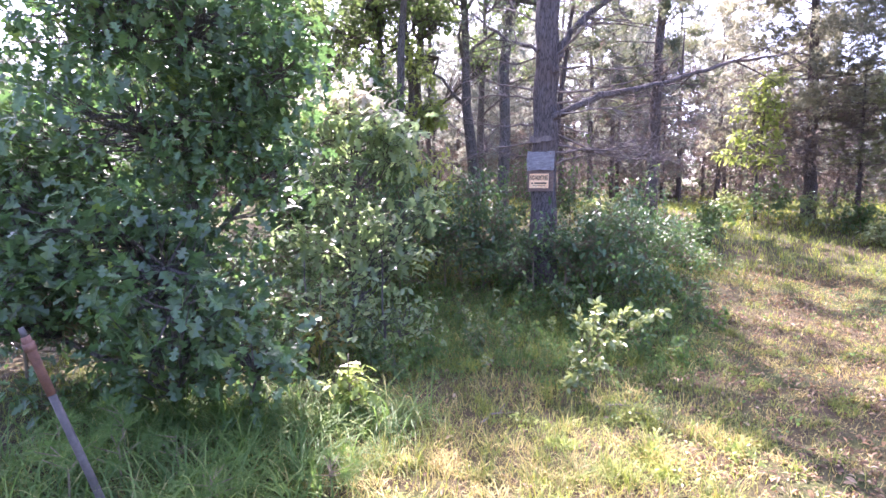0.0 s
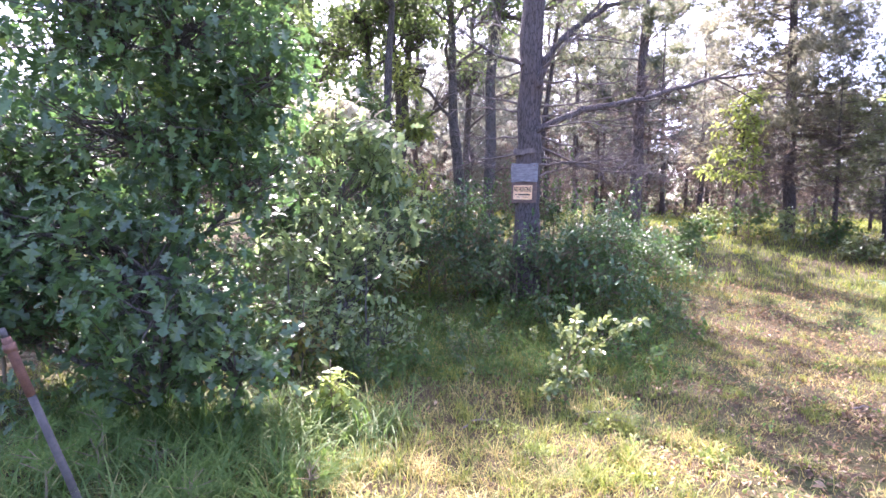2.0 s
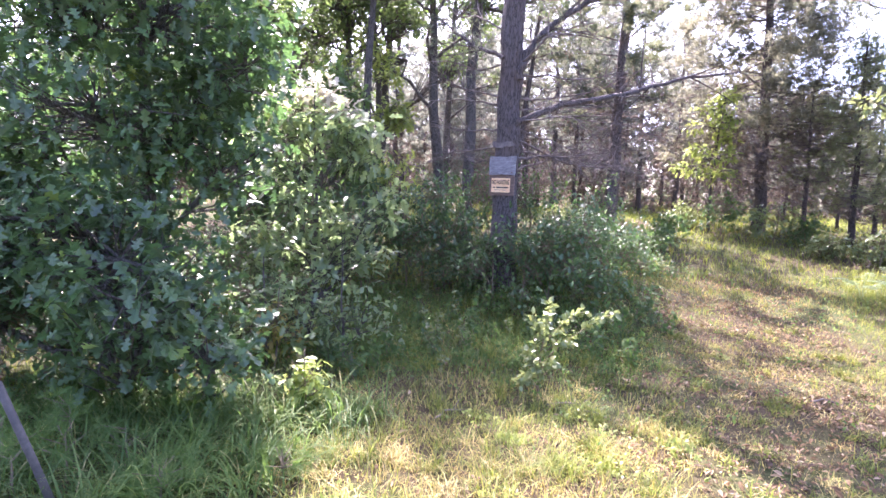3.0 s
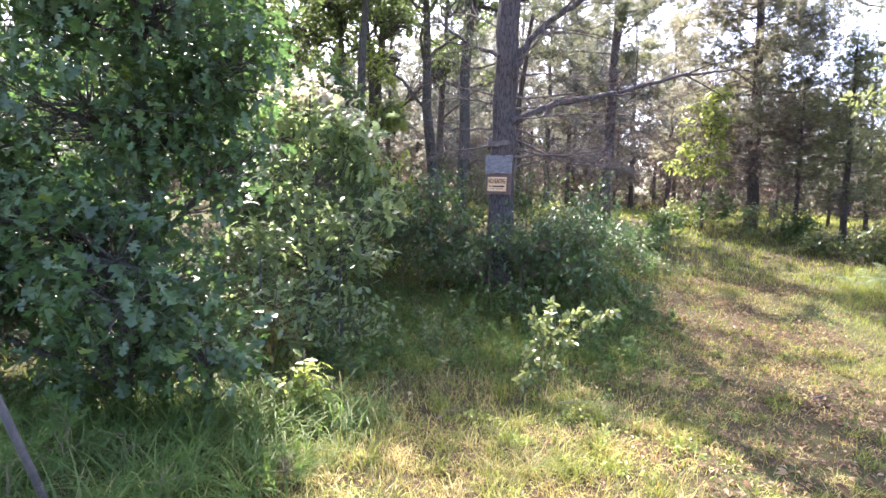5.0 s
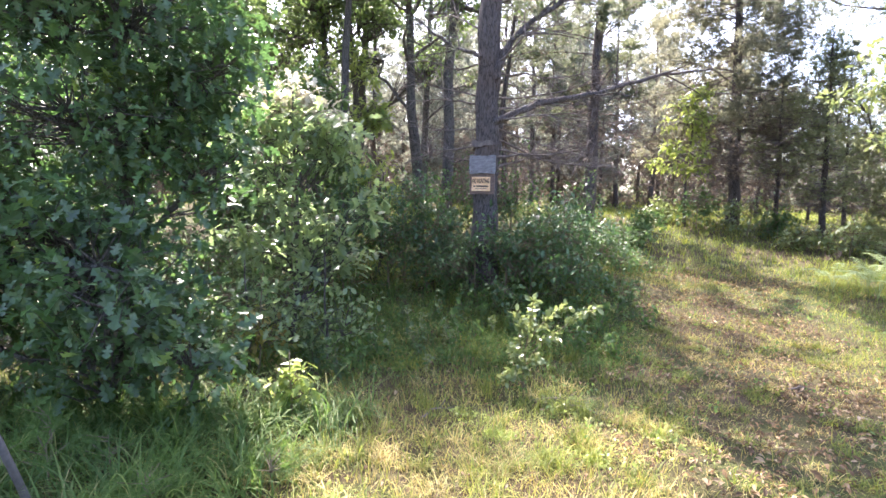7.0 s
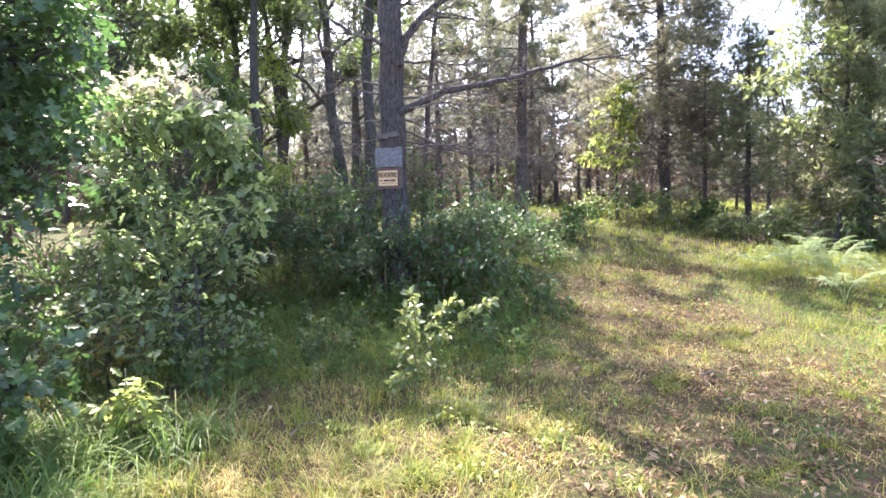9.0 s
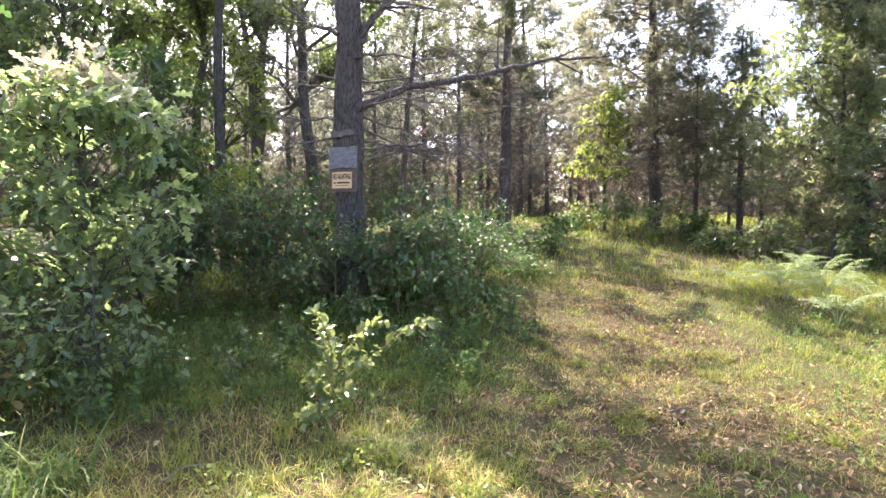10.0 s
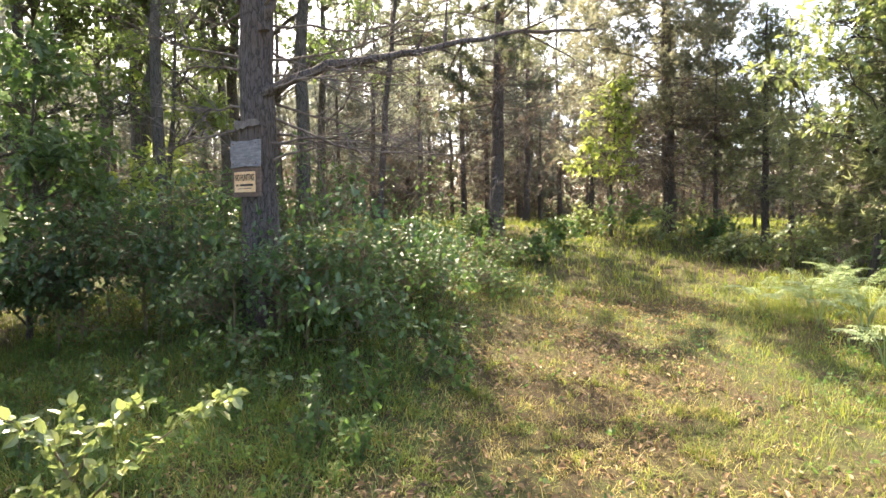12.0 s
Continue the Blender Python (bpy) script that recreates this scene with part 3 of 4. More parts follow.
def lettering(text, size, parent, at, width=None):
    cu = bpy.data.curves.new("lettering", "FONT")
    cu.body, cu.size, cu.align_x, cu.align_y, cu.extrude, cu.offset = text, size, "CENTER", "CENTER", 0.0006, 0.0016
    tmp = new("lettering", cu)
    bpy.context.view_layer.update()
    me = bpy.data.meshes.new_from_object(tmp.evaluated_get(bpy.context.evaluated_depsgraph_get()))
    bpy.data.objects.remove(tmp)
    me.materials.clear()
    me.materials.append(M_INK)
    ob = new("lettering", me)
    ob.parent = parent
    span = max(v.co.x for v in me.vertices) - min(v.co.x for v in me.vertices)
    k = width / span if width else 1.0
    ob.matrix_basis = pose(*at, 90, 0, 0) @ Matrix.Diagonal((k, 1, 1, 1))
    ob["label"] = "black printed words"
    return ob


def notices():
    a = -27.0
    ca, sa = math.sin(radians(a)), -math.cos(radians(a))
    base = Vector((1.537, 7.36, 0))
    def spot(out, z, along=0.0):
        return base + Vector((ca * out + math.cos(radians(a)) * along, sa * out + math.sin(radians(a)) * along, z))
    def place(name, label, cat, out, z, along, tilt=0.0):
        p = spot(out, z, along)
        ob = thing(name, p, label, cat)
        ob.matrix_basis = pose(*p, 0, tilt, a)
        return ob
    back = place("backing_plank", "dark brown weathered plank nailed to the pine trunk", "board", 0.178, 1.83, 0.05)
    part("plank", board(0.36, 0.27, 0.022, 0.0, jag=0.003, seed=3), M_BROWN_WOOD, back)
    top = place("grey_board", "grey weathered blank board nailed to the pine trunk", "board", 0.198, 2.085, 0.055, 1.5)
    part("board", board(0.38, 0.235, 0.016, 0.006, jag=0.0035, seed=4), M_GREY_WOOD, top)
    for x, z in ((-0.15, 0.09), (0.15, 0.09), (-0.15, -0.09), (0.15, -0.09)):
        g = Geo()
        g.tube([(x, -0.014, z), (x, -0.006, z)], [0.006, 0.006], 8)
        part("nail", g, M_RUST, top)
    strap = place("old_strap", "torn grey strip of old board across the pine bark", "board", 0.172, 2.36, 0.02, -2)
    part("strip", board(0.3, 0.07, 0.014, 0.03, jag=0.01, seed=6), M_DEAD, strap)
    sign = place("notice_sign", "faded orange no hunting notice with black lettering on pine", "sign", 0.197, 1.83, 0.04, 0.8)
    part("plate", board(0.275, 0.185, 0.003, 0.0, jag=0.001, seed=5), M_SIGN, sign)
    y = -0.004
    lettering("NO HUNTING", 0.085, sign, (0, y, 0.036), 0.25)
    rows = ((-0.095, 0.026, -0.03, 0.016), (0.025, 0.17, -0.03, 0.018), (0.0, 0.17, -0.062, 0.005))
    for x, w, z, h in rows:
        bar = board(w, h, 0.0012, 0.0, 4, 2, 0.001, 8)
        ob = part("printed_bar", bar, M_INK, sign)
        ob.location = (x, y, z)


notices()


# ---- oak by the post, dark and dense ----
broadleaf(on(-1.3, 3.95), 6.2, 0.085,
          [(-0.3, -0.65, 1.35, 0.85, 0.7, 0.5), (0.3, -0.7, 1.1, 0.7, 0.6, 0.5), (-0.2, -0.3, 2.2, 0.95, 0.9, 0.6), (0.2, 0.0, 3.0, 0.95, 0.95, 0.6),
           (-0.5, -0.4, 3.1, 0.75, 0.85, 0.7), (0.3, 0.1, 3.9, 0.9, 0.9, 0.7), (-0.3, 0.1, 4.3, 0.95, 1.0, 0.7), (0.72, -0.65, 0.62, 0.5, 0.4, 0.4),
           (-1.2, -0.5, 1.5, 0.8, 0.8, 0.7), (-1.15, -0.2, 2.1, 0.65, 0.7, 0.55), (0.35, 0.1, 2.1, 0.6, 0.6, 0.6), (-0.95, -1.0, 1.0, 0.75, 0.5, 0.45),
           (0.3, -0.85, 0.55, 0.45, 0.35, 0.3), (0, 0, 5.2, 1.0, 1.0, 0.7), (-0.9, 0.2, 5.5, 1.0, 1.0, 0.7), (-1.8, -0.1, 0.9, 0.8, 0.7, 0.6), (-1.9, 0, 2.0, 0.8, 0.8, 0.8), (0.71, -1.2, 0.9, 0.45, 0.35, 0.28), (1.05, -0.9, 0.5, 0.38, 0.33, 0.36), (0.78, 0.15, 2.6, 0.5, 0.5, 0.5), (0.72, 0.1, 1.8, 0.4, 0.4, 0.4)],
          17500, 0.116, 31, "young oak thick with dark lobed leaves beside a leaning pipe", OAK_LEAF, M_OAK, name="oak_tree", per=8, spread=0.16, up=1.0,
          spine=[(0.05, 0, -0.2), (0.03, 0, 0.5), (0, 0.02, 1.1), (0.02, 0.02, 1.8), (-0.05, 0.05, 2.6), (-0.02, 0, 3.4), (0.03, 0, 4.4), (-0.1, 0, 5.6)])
# ---- sunlit oak scrub ----
srng = np.random.default_rng(330)
sprays = []
for j in range(44):
    u = unit(1, srng)[0] * srng.uniform(0.35, 1.0) ** 0.5
    r = srng.uniform(0.2, 0.36)
    sprays.append((0.86 * u[0], 0.42 * u[1], 1.62 + 1.2 * u[2], r, r * 0.8, r * 0.32))
broadleaf(on(-0.5, 5.55), 2.7, 0.032, sprays, 1600, 0.14, 33, "bushy young oak shrub with sunlit pale leaves", OAK_SMALL, M_SUNLIT_SCRUB, name="oak_shrub", per=6, spread=0.16, up=1.6)
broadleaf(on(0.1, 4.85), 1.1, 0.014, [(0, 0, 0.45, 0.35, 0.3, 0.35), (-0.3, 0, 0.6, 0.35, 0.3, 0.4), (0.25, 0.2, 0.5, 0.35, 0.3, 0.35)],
          340, 0.075, 34, "thin shaded undergrowth shrub at the oak's foot", OVAL, M_SUNLIT_SCRUB, name="shrub", per=5, spread=0.13, up=0.7)
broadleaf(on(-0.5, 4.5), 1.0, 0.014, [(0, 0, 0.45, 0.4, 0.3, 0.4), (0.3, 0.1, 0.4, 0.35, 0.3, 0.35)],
          240, 0.10, 35, "low oak shrub beside the long grass", OAK_SMALL, M_SUNLIT_SCRUB, name="oak_shrub", per=5, spread=0.13, up=0.7)
broadleaf(on(0.3, 3.42), 0.5, 0.008, [(0, 0, 0.34, 0.14, 0.12, 0.1), (0.06, 0, 0.2, 0.17, 0.14, 0.1), (-0.08, 0, 0.27, 0.12, 0.1, 0.1)], 130, 0.085, 36,
          "small yellow-green oak seedling at the grass edge", OAK_SMALL, M_YELLOW, M_TWIG, name="oak_seedling", per=4, spread=0.06, limbs=False)


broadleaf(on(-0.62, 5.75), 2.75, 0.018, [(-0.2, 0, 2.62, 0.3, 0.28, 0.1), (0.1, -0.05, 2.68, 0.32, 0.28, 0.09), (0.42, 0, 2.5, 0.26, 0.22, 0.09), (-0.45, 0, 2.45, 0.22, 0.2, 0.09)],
          420, 0.12, 37, "oak shrub topped with pale cream leaf sprays", OAK_SMALL, M_CREAM_LEAF, M_TWIG, name="oak_shrub", per=6, spread=0.12, up=1.6)
# tan leaf clump standing in for sunlit dry grass seen through the scrub
broadleaf(on(-0.4, 4.4), 0.75, 0.008, [(0.0, 0, 0.5, 0.18, 0.15, 0.16), (0.12, 0.05, 0.3, 0.2, 0.15, 0.15), (-0.1, 0, 0.25, 0.16, 0.14, 0.12)], 170, 0.07, 38,
          "tan leaf clump standing in for sunlit dry grass behind", OVAL, M_STRAW, M_TWIG, name="standin_shrub", per=4, spread=0.09, limbs=False)


# ---- the oval-leaved sapling in the open ----
def sapling():
    rng = np.random.default_rng(41)
    root = thing("sapling", on(1.94, 4.27), "slender sapling with pale oval leaves standing in dry grass", "sapling")
    lines = [[(0, 0, -0.05), (0.0, -0.01, 0.2), (0.01, -0.05, 0.42), (0.03, -0.18, 0.62), (0.03, -0.36, 0.78), (0.03, -0.56, 0.89)],
             [(0.0, -0.02, 0.28), (0.14, 0.02, 0.43), (0.3, 0.07, 0.55), (0.46, 0.11, 0.66), (0.59, 0.14, 0.72)],
             [(0.01, -0.05, 0.42), (0.1, -0.06, 0.58), (0.22, -0.06, 0.7), (0.32, -0.06, 0.75)],
             [(0.01, 0.01, 0.08), (-0.06, 0.0, 0.17), (-0.10, -0.08, 0.21), (-0.13, -0.15, 0.18)],
             [(0.01, 0.0, 0.12), (0.02, -0.04, 0.22), (-0.06, -0.08, 0.31)],
             [(0.0, 0.0, 0.35), (-0.05, -0.03, 0.5), (-0.02, -0.05, 0.62)],
             [(0.05, -0.06, 0.42), (0.14, -0.08, 0.5), (0.24, -0.08, 0.5)],
             [(0.0, -0.02, 0.24), (-0.06, -0.06, 0.34), (-0.1, -0.12, 0.42)],
             [(0.02, 0.0, 0.5), (-0.04, 0.05, 0.6), (-0.06, 0.04, 0.7)],
             [(0.01, 0.0, 0.25), (0.06, -0.05, 0.3), (0.12, -0.06, 0.33)]]
    counts = (90, 84, 66, 70, 54, 44, 44, 44, 32, 40)
    for k, (line, count) in enumerate(zip(lines, counts)):
        g = Geo()
        g.tube(line, np.linspace(0.009 if k == 0 else 0.005, 0.002, len(line)), 6)
        br = part("stem" if k == 0 else "branch", g, M_TWIG, root, smooth=True)
        lg = Geo()
        P, A = [], []
        for j in range(count):
            u = (0.25 if k == 0 else 0.3) + rng.random() * (0.75 if k == 0 else 0.74)
            off = rng.normal(size=3) * 0.012
            t = u * (len(line) - 1)
            i = min(len(line) - 2, int(t))
            p = np.array(line[i]) + (np.array(line[i + 1]) - np.array(line[i])) * (t - i)
            d = np.array(line[i + 1]) - np.array(line[i])
            d = d / np.linalg.norm(d) * 0.5 + rng.normal(size=3) * 0.8
            P.append(p + off), A.append(d)
        up = rng.normal(size=(count, 3)) * 0.6 + np.array((0, -0.2, 0.7))
        lg.cloud(OVAL, P, A, up, 0.064 * rng.uniform(0.55, 1.2, count))
        ob = new("foliage", lg.mesh("foliage", M_SAPLING))
        ob.parent = br


sapling()

# ---- thicket round the notice pine ----
brng = np.random.default_rng(51)
# the last shrubs are added round the oak so the gap beneath stays dark
BUSHES = [(-0.6, 7.5, 1.3), (0.15, 7.75, 1.25), (0.75, 7.6, 1.1), (1.08, 7.25, 0.8), (1.45, 6.98, 0.62), (1.85, 7.0, 0.75), (2.15, 6.8, 1.05), (2.5, 7.15, 0.95), (2.85, 7.5, 0.6), (2.7, 8.1, 0.8), (3.2, 8.6, 0.5), (3.75, 9.2, 0.4),
          (0.4, 7.8, 1.6), (1.1, 8.2, 1.7), (1.9, 8.4, 1.6), (-0.5, 7.7, 1.6), (-1.6, 7.4, 1.7), (2.8, 9.0, 1.2), (-2.6, 8.4, 1.9), (-1.2, 9.2, 1.7), (0.3, 9.8, 1.5), (-3.6, 7.0, 1.8), (-2.2, 6.0, 1.5), (3.7, 10.2, 0.8), (-3.4, 5.2, 1.7), (-1.6, 5.4, 1.3), (-0.95, 5.0, 0.9), (-2.4, 4.5, 1.4), (-1.2, 6.2, 1.3), (-1.5, 4.5, 1.2), (-1.95, 3.6, 1.0), (-2.7, 3.7, 1.3), (-3.3, 4.3, 1.3), (-2.2, 4.1, 1.0), (-4.2, 5.0, 1.5), (-1.4, 3.9, 0.7)]
for k, (x, y, h) in enumerate(BUSHES):
    r = 0.52 + 0.1 * brng.random()
    blobs = []
    for j in range(5):
        a = brng.uniform(0, 6.28)
        q = brng.uniform(0.1, 0.5)
        blobs.append((q * math.cos(a), q * math.sin(a), h * brng.uniform(0.42, 0.85), r * brng.uniform(0.5, 0.85), r * brng.uniform(0.5, 0.85), h * brng.uniform(0.16, 0.26)))
    for j in range(4):
        a, q = brng.uniform(0, 6.28), brng.uniform(0.1, 0.6)
        blobs.append((q * math.cos(a), q * math.sin(a), h * brng.uniform(0.75, 1.2), 0.13, 0.13, 0.2))
    for j in range(1):
        a, q = brng.uniform(0, 6.28), brng.uniform(0.45, 0.75)
        blobs.append((q * math.cos(a), q * math.sin(a) - 0.15, h * brng.uniform(0.12, 0.4), 0.24, 0.24, 0.16))
    broadleaf(on(x, y), h * 0.9, 0.016, blobs, 520 if x < -2 else 1200 if y < 8.3 else 800, 0.06 if k % 3 else 0.08, 60 + k, "leafy green thicket shrub under the pines", FAR_LEAF if y > 8.3 else (OVAL if k % 3 else OAK_SMALL), M_SHRUB if k % 3 else M_OAK, M_TWIG, name="shrub", group="thicket shrubs", per=6, spread=0.13)

# ---- leafy young oaks inside the thicket ----
def young_oak(at, h, wide, leaves, size, seed, label, material, group=""):
    """A bushy young oak of many flat sprays."""
    rng = np.random.default_rng(seed)
    clumps = []
    for j in range(22):
        u = unit(1, rng)[0] * rng.uniform(0.3, 1.0) ** 0.5
        r = rng.uniform(0.2, 0.38) * (0.6 + 0.4 * wide)
        clumps.append((wide * u[0], wide * u[1], h * (0.56 + 0.42 * u[2]), r, r, r * 0.35))
    return broadleaf(at, h * 0.95, 0.012 * h, clumps, leaves, size, seed, label, OAK_SMALL, material, name="oak_shrub" if h < 4 else "oak_tree", group=group, per=7, spread=0.15, up=1.7)


young_oak(on(-1.35, 8.0), 3.3, 0.85, 2600, 0.13, 331, "bushy young oak with sunlit leaves behind the thicket", M_SHRUB, "young oaks of the thicket")
young_oak(on(-2.5, 8.7), 3.8, 0.9, 2200, 0.13, 332, "bushy young oak with sunlit leaves behind the thicket", M_SHRUB, "young oaks of the thicket")
young_oak(on(-1.5, 11.5), 5.2, 0.75, 1300, 0.15, 333, "slim yellow-green oak between dark trunks", M_YELLOW)
young_oak(on(-0.2, 8.9), 2.0, 0.55, 900, 0.12, 334, "low yellow-green oak rising from the thicket", M_YELLOW)

# ---- pines of the middle distance ----
pine(on(4.07, 14.6), 9.5, 0.15, 2.9, 2.2, 6500, 71, "straight dark pine with thin needle crown over grass", needle=0.125, dead=80, lean=(0.25, 0), sparse=0.8)
pine(on(8.5, 16.7), 11.5, 0.16, 2.7, 3.1, 16500, 72, "dense tall pine with drooping grey-green branches", needle=0.145, dead=170, lean=(-0.3, 0), brown=0.3, droop=0.2, cone=True, needles=M_OLIVE)
soft_pine = pine(on(10.8, 11.9), 9.0, 0.13, 0.7, 2.1, 11000, 73, "bushy pine with soft bright needles beside the track", needle=0.16, dead=20, droop=0.3, cone=True, needles=M_SOFT)
pine(on(9.8, 14.6), 5.0, 0.075, 0.9, 1.05, 1900, 74, "conical young pine at the edge of the track", needle=0.12, dead=20, cone=True, droop=0.15, needles=M_SOFT)
pine(on(9.3, 15.9), 4.2, 0.06, 1.4, 0.7, 650, 75, "thin young pine at the edge of the track", dead=16, needles=M_SOFT)
pine(on(1.59, 13.7), 8.0, 0.07, 3.6, 1.3, 700, 76, "slender leaning pine among the thicket", dead=40, lean=(0.8, 0))



def bough(root, start, end, seed):
    """A long drooping limb with side twigs and needle tufts towards its end."""
    rng = np.random.default_rng(seed)
    line = wander(start, end, 9, 0.05, rng)
    g, ng = Geo(), Geo()
    g.tube(line, np.linspace(0.03, 0.006, 10), 7, 0.1)
    tips = []
    for k in range(46):
        u = rng.uniform(0.3, 1.0) * 9
        i = min(8, int(u))
        p = line[i] + (line[i + 1] - line[i]) * (u - i)
        e = p + rng.normal(size=3) * np.array((0.24, 0.24, 0.14)) + np.array((-0.08, -0.04, -0.03))
        g.tube([p, (p + e) / 2 + rng.normal(size=3) * 0.03, e], [0.006, 0.004, 0.002], 4)
        tips += [p + (e - p) * v for v in (0.5, 0.75, 1.0)]
    tips = np.repeat(np.array(tips), 4, axis=0)
    tips = tips + rng.normal(size=tips.shape) * 0.05
    ng.cloud(TUFT, tips, unit(len(tips), rng), unit(len(tips), rng), 0.09 * rng.uniform(0.7, 1.2, len(tips)))
    limb = part("limb", g, M_PINE_BARK, root, smooth=True)
    ob = new("foliage", ng.mesh("foliage", M_NEEDLE))
    ob.parent = limb


bough(soft_pine, (0, 0, 4.9), (-4.1, -1.6, 4.75), 301)
bough(soft_pine, (0, 0, 5.3), (-3.2, -1.0, 5.2), 302)

# ---- young oaks ----
tiers = [(0.25, 0, 3.5, 0.4, 0.4, 0.16), (-0.1, 0.1, 3.2, 0.42, 0.4, 0.15), (0.35, -0.1, 2.95, 0.42, 0.4, 0.13), (-0.2, -0.1, 2.7, 0.5, 0.4, 0.14), (0.3, 0.1, 2.45, 0.4, 0.4, 0.12),
         (-0.35, -0.1, 2.1, 0.45, 0.4, 0.12), (0.1, -0.2, 1.95, 0.5, 0.4, 0.13), (-0.6, -0.1, 1.65, 0.42, 0.4, 0.11), (-0.15, -0.2, 1.5, 0.5, 0.4, 0.12), (0.3, 0, 1.4, 0.35, 0.35, 0.1)]
broadleaf(on(6.72, 15.3), 3.9, 0.045, tiers, 950, 0.16, 81, "slim oak with yellow-green sunlit leaves before a dark pine", OAK_SMALL, M_YELLOW, name="oak_tree", per=6, spread=0.16, up=1.8)
broadleaf(on(9.7, 11.2), 4.8, 0.06, [(-0.5, 0, 3.9, 0.7, 0.6, 0.35), (0.2, 0, 2.9, 0.5, 0.5, 0.25), (0.1, -0.2, 2.1, 0.5, 0.5, 0.3), (0.5, -0.2, 1.3, 0.5, 0.5, 0.3), (-1.55, -0.3, 3.1, 0.6, 0.45, 0.13), (-0.85, -0.3, 3.3, 0.6, 0.5, 0.2), (-0.9, -0.3, 2.4, 0.4, 0.4, 0.15), (-0.5, -0.3, 4.9, 0.6, 0.5, 0.3)],
          1500, 0.13, 82, "bright-leaved young oak beside the bushy pine", OAK_SMALL, M_SAPLING, name="oak_tree", per=6, spread=0.18)
for k, (x, y, h) in enumerate([(7.9, 14.3, 1.2), (6.9, 14.9, 1.1), (8.6, 14.2, 0.8), (8.9, 11.9, 0.9), (9.9, 10.6, 1.0), (10.6, 10.1, 1.2), (6.2, 15.8, 0.7), (5.3, 13.6, 0.6), (4.6, 11.8, 0.6), (8.3, 12.6, 0.6), (11.3, 12.6, 1.3), (3.6, 14.6, 0.55), (2.7, 13.2, 0.7), (11.8, 10.4, 1.6)]):
    broadleaf(on(x, y), h, 0.015, [(0, 0, h * 0.6, 0.42 * h + 0.1, 0.4 * h + 0.1, h * 0.36), (0.25 * h, 0.1, h * 0.4, 0.35, 0.3, h * 0.3), (-0.3 * h, 0, h * 0.38, 0.35, 0.3, h * 0.28)],
              420, 0.11, 90 + k, "small leafy shrub standing in the grass", OVAL, M_SHRUB if k % 3 else M_SAPLING, M_TWIG, name="shrub", group="shrubs of the glade", per=6, spread=0.13)


# ---- oaks behind the thicket ----
def tall_oak(at, h, r, seed, lean=0.0, leaves=1800, spread=2.0, full=1.0, low=0.42):
    rng = np.random.default_rng(seed)
    blobs = []
    for j in range(13):
        a, q = rng.uniform(0, 6.28), rng.uniform(0.3, spread)
        blobs.append((q * math.cos(a) + lean, q * math.sin(a), h * rng.uniform(low, 1.0), rng.uniform(0.35, 0.85) * full, rng.uniform(0.35, 0.85) * full, rng.uniform(0.25, 0.55) * full))
    sp = [(lean * (i / 9) ** 1.4 + 0.06 * rng.normal(), 0.06 * rng.normal(), -0.2 + (h + 0.2) * i / 9) for i in range(10)]
    return broadleaf(at, h, r, blobs, int(leaves * 1.75), 0.125, seed, "tall dark-trunked oak with broken leafy canopy", FAR_LEAF, M_CANOPY, name="oak_tree", group="oaks behind the thicket", spine=sp, per=7, spread=0.24)


for k, (x, y, h, r, lean) in enumerate([(0.62, 11.65, 11.3, 0.14, 0.45), (-0.13, 12.5, 9.2, 0.15, -0.5), (-2.16, 15.1, 9.0, 0.17, 0.5), (-1.9, 14.7, 8.5, 0.13, -0.7), (-2.25, 12.1, 7.6, 0.12, 0.0),
                                       (-4.6, 12.0, 8.5, 0.14, 0.0), (-6.4, 10.4, 8.0, 0.15, 0.3), (-3.4, 9.6, 6.5, 0.08, 0.2), (-5.2, 16.5, 9.5, 0.17, 0.0), (-8.4, 13.5, 9.0, 0.16, 0.0), (-0.6, 17.5, 9.0, 0.14, 0.3), (-7.5, 18.5, 9.5, 0.17, 0.0), (-4.6, 7.4, 3.2, 0.05, 0.0)]):
    tall_oak(on(x, y), h, r, 110 + k, lean, 2500 if x < -2 else 1600 if k == 0 else 1800, 1.5 if k == 0 else 2.0, 1.1 if k == 0 else 1.0)
# dense crown lifted out of view, put here to shade the ground before the thicket
tall_oak(on(-1.2, 10.7), 9.3, 0.11, 130, -0.25, 2800, 0.9, 1.0, 0.58)

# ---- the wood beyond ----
models = [pine(on(60 + 5 * k, 90), 9.0 + 0.7 * k, 0.11, 2.6 + 0.5 * k, 1.5, 1500, 140 + k, "slender forest pine with dead lower branches", needle=0.19, shape=TUFT_WOOD, dead=26, brown=0.4, twigs_each=3, needles=M_HAZY_NEEDLE) for k in range(3)]
models.append(pine(on(75, 90), 7.0, 0.085, 1.2, 1.3, 1600, 144, "bushy young forest pine with low branches", needle=0.19, shape=TUFT_WOOD, dead=14, brown=0.4, twigs_each=3, needles=M_HAZY_NEEDLE))
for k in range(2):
    models.append(pine(on(80 + 5 * k, 90), 9.5, 0.10, 1.4 + k, 1.6, 800, 146 + k, "far forest pine among dry lower branches", needle=0.3, shape=TUFT_WOOD, dead=14, brown=0.6, twigs_each=2, needles=M_HAZY_NEEDLE))
wrng = np.random.default_rng(150)
spots = []
tries = 0
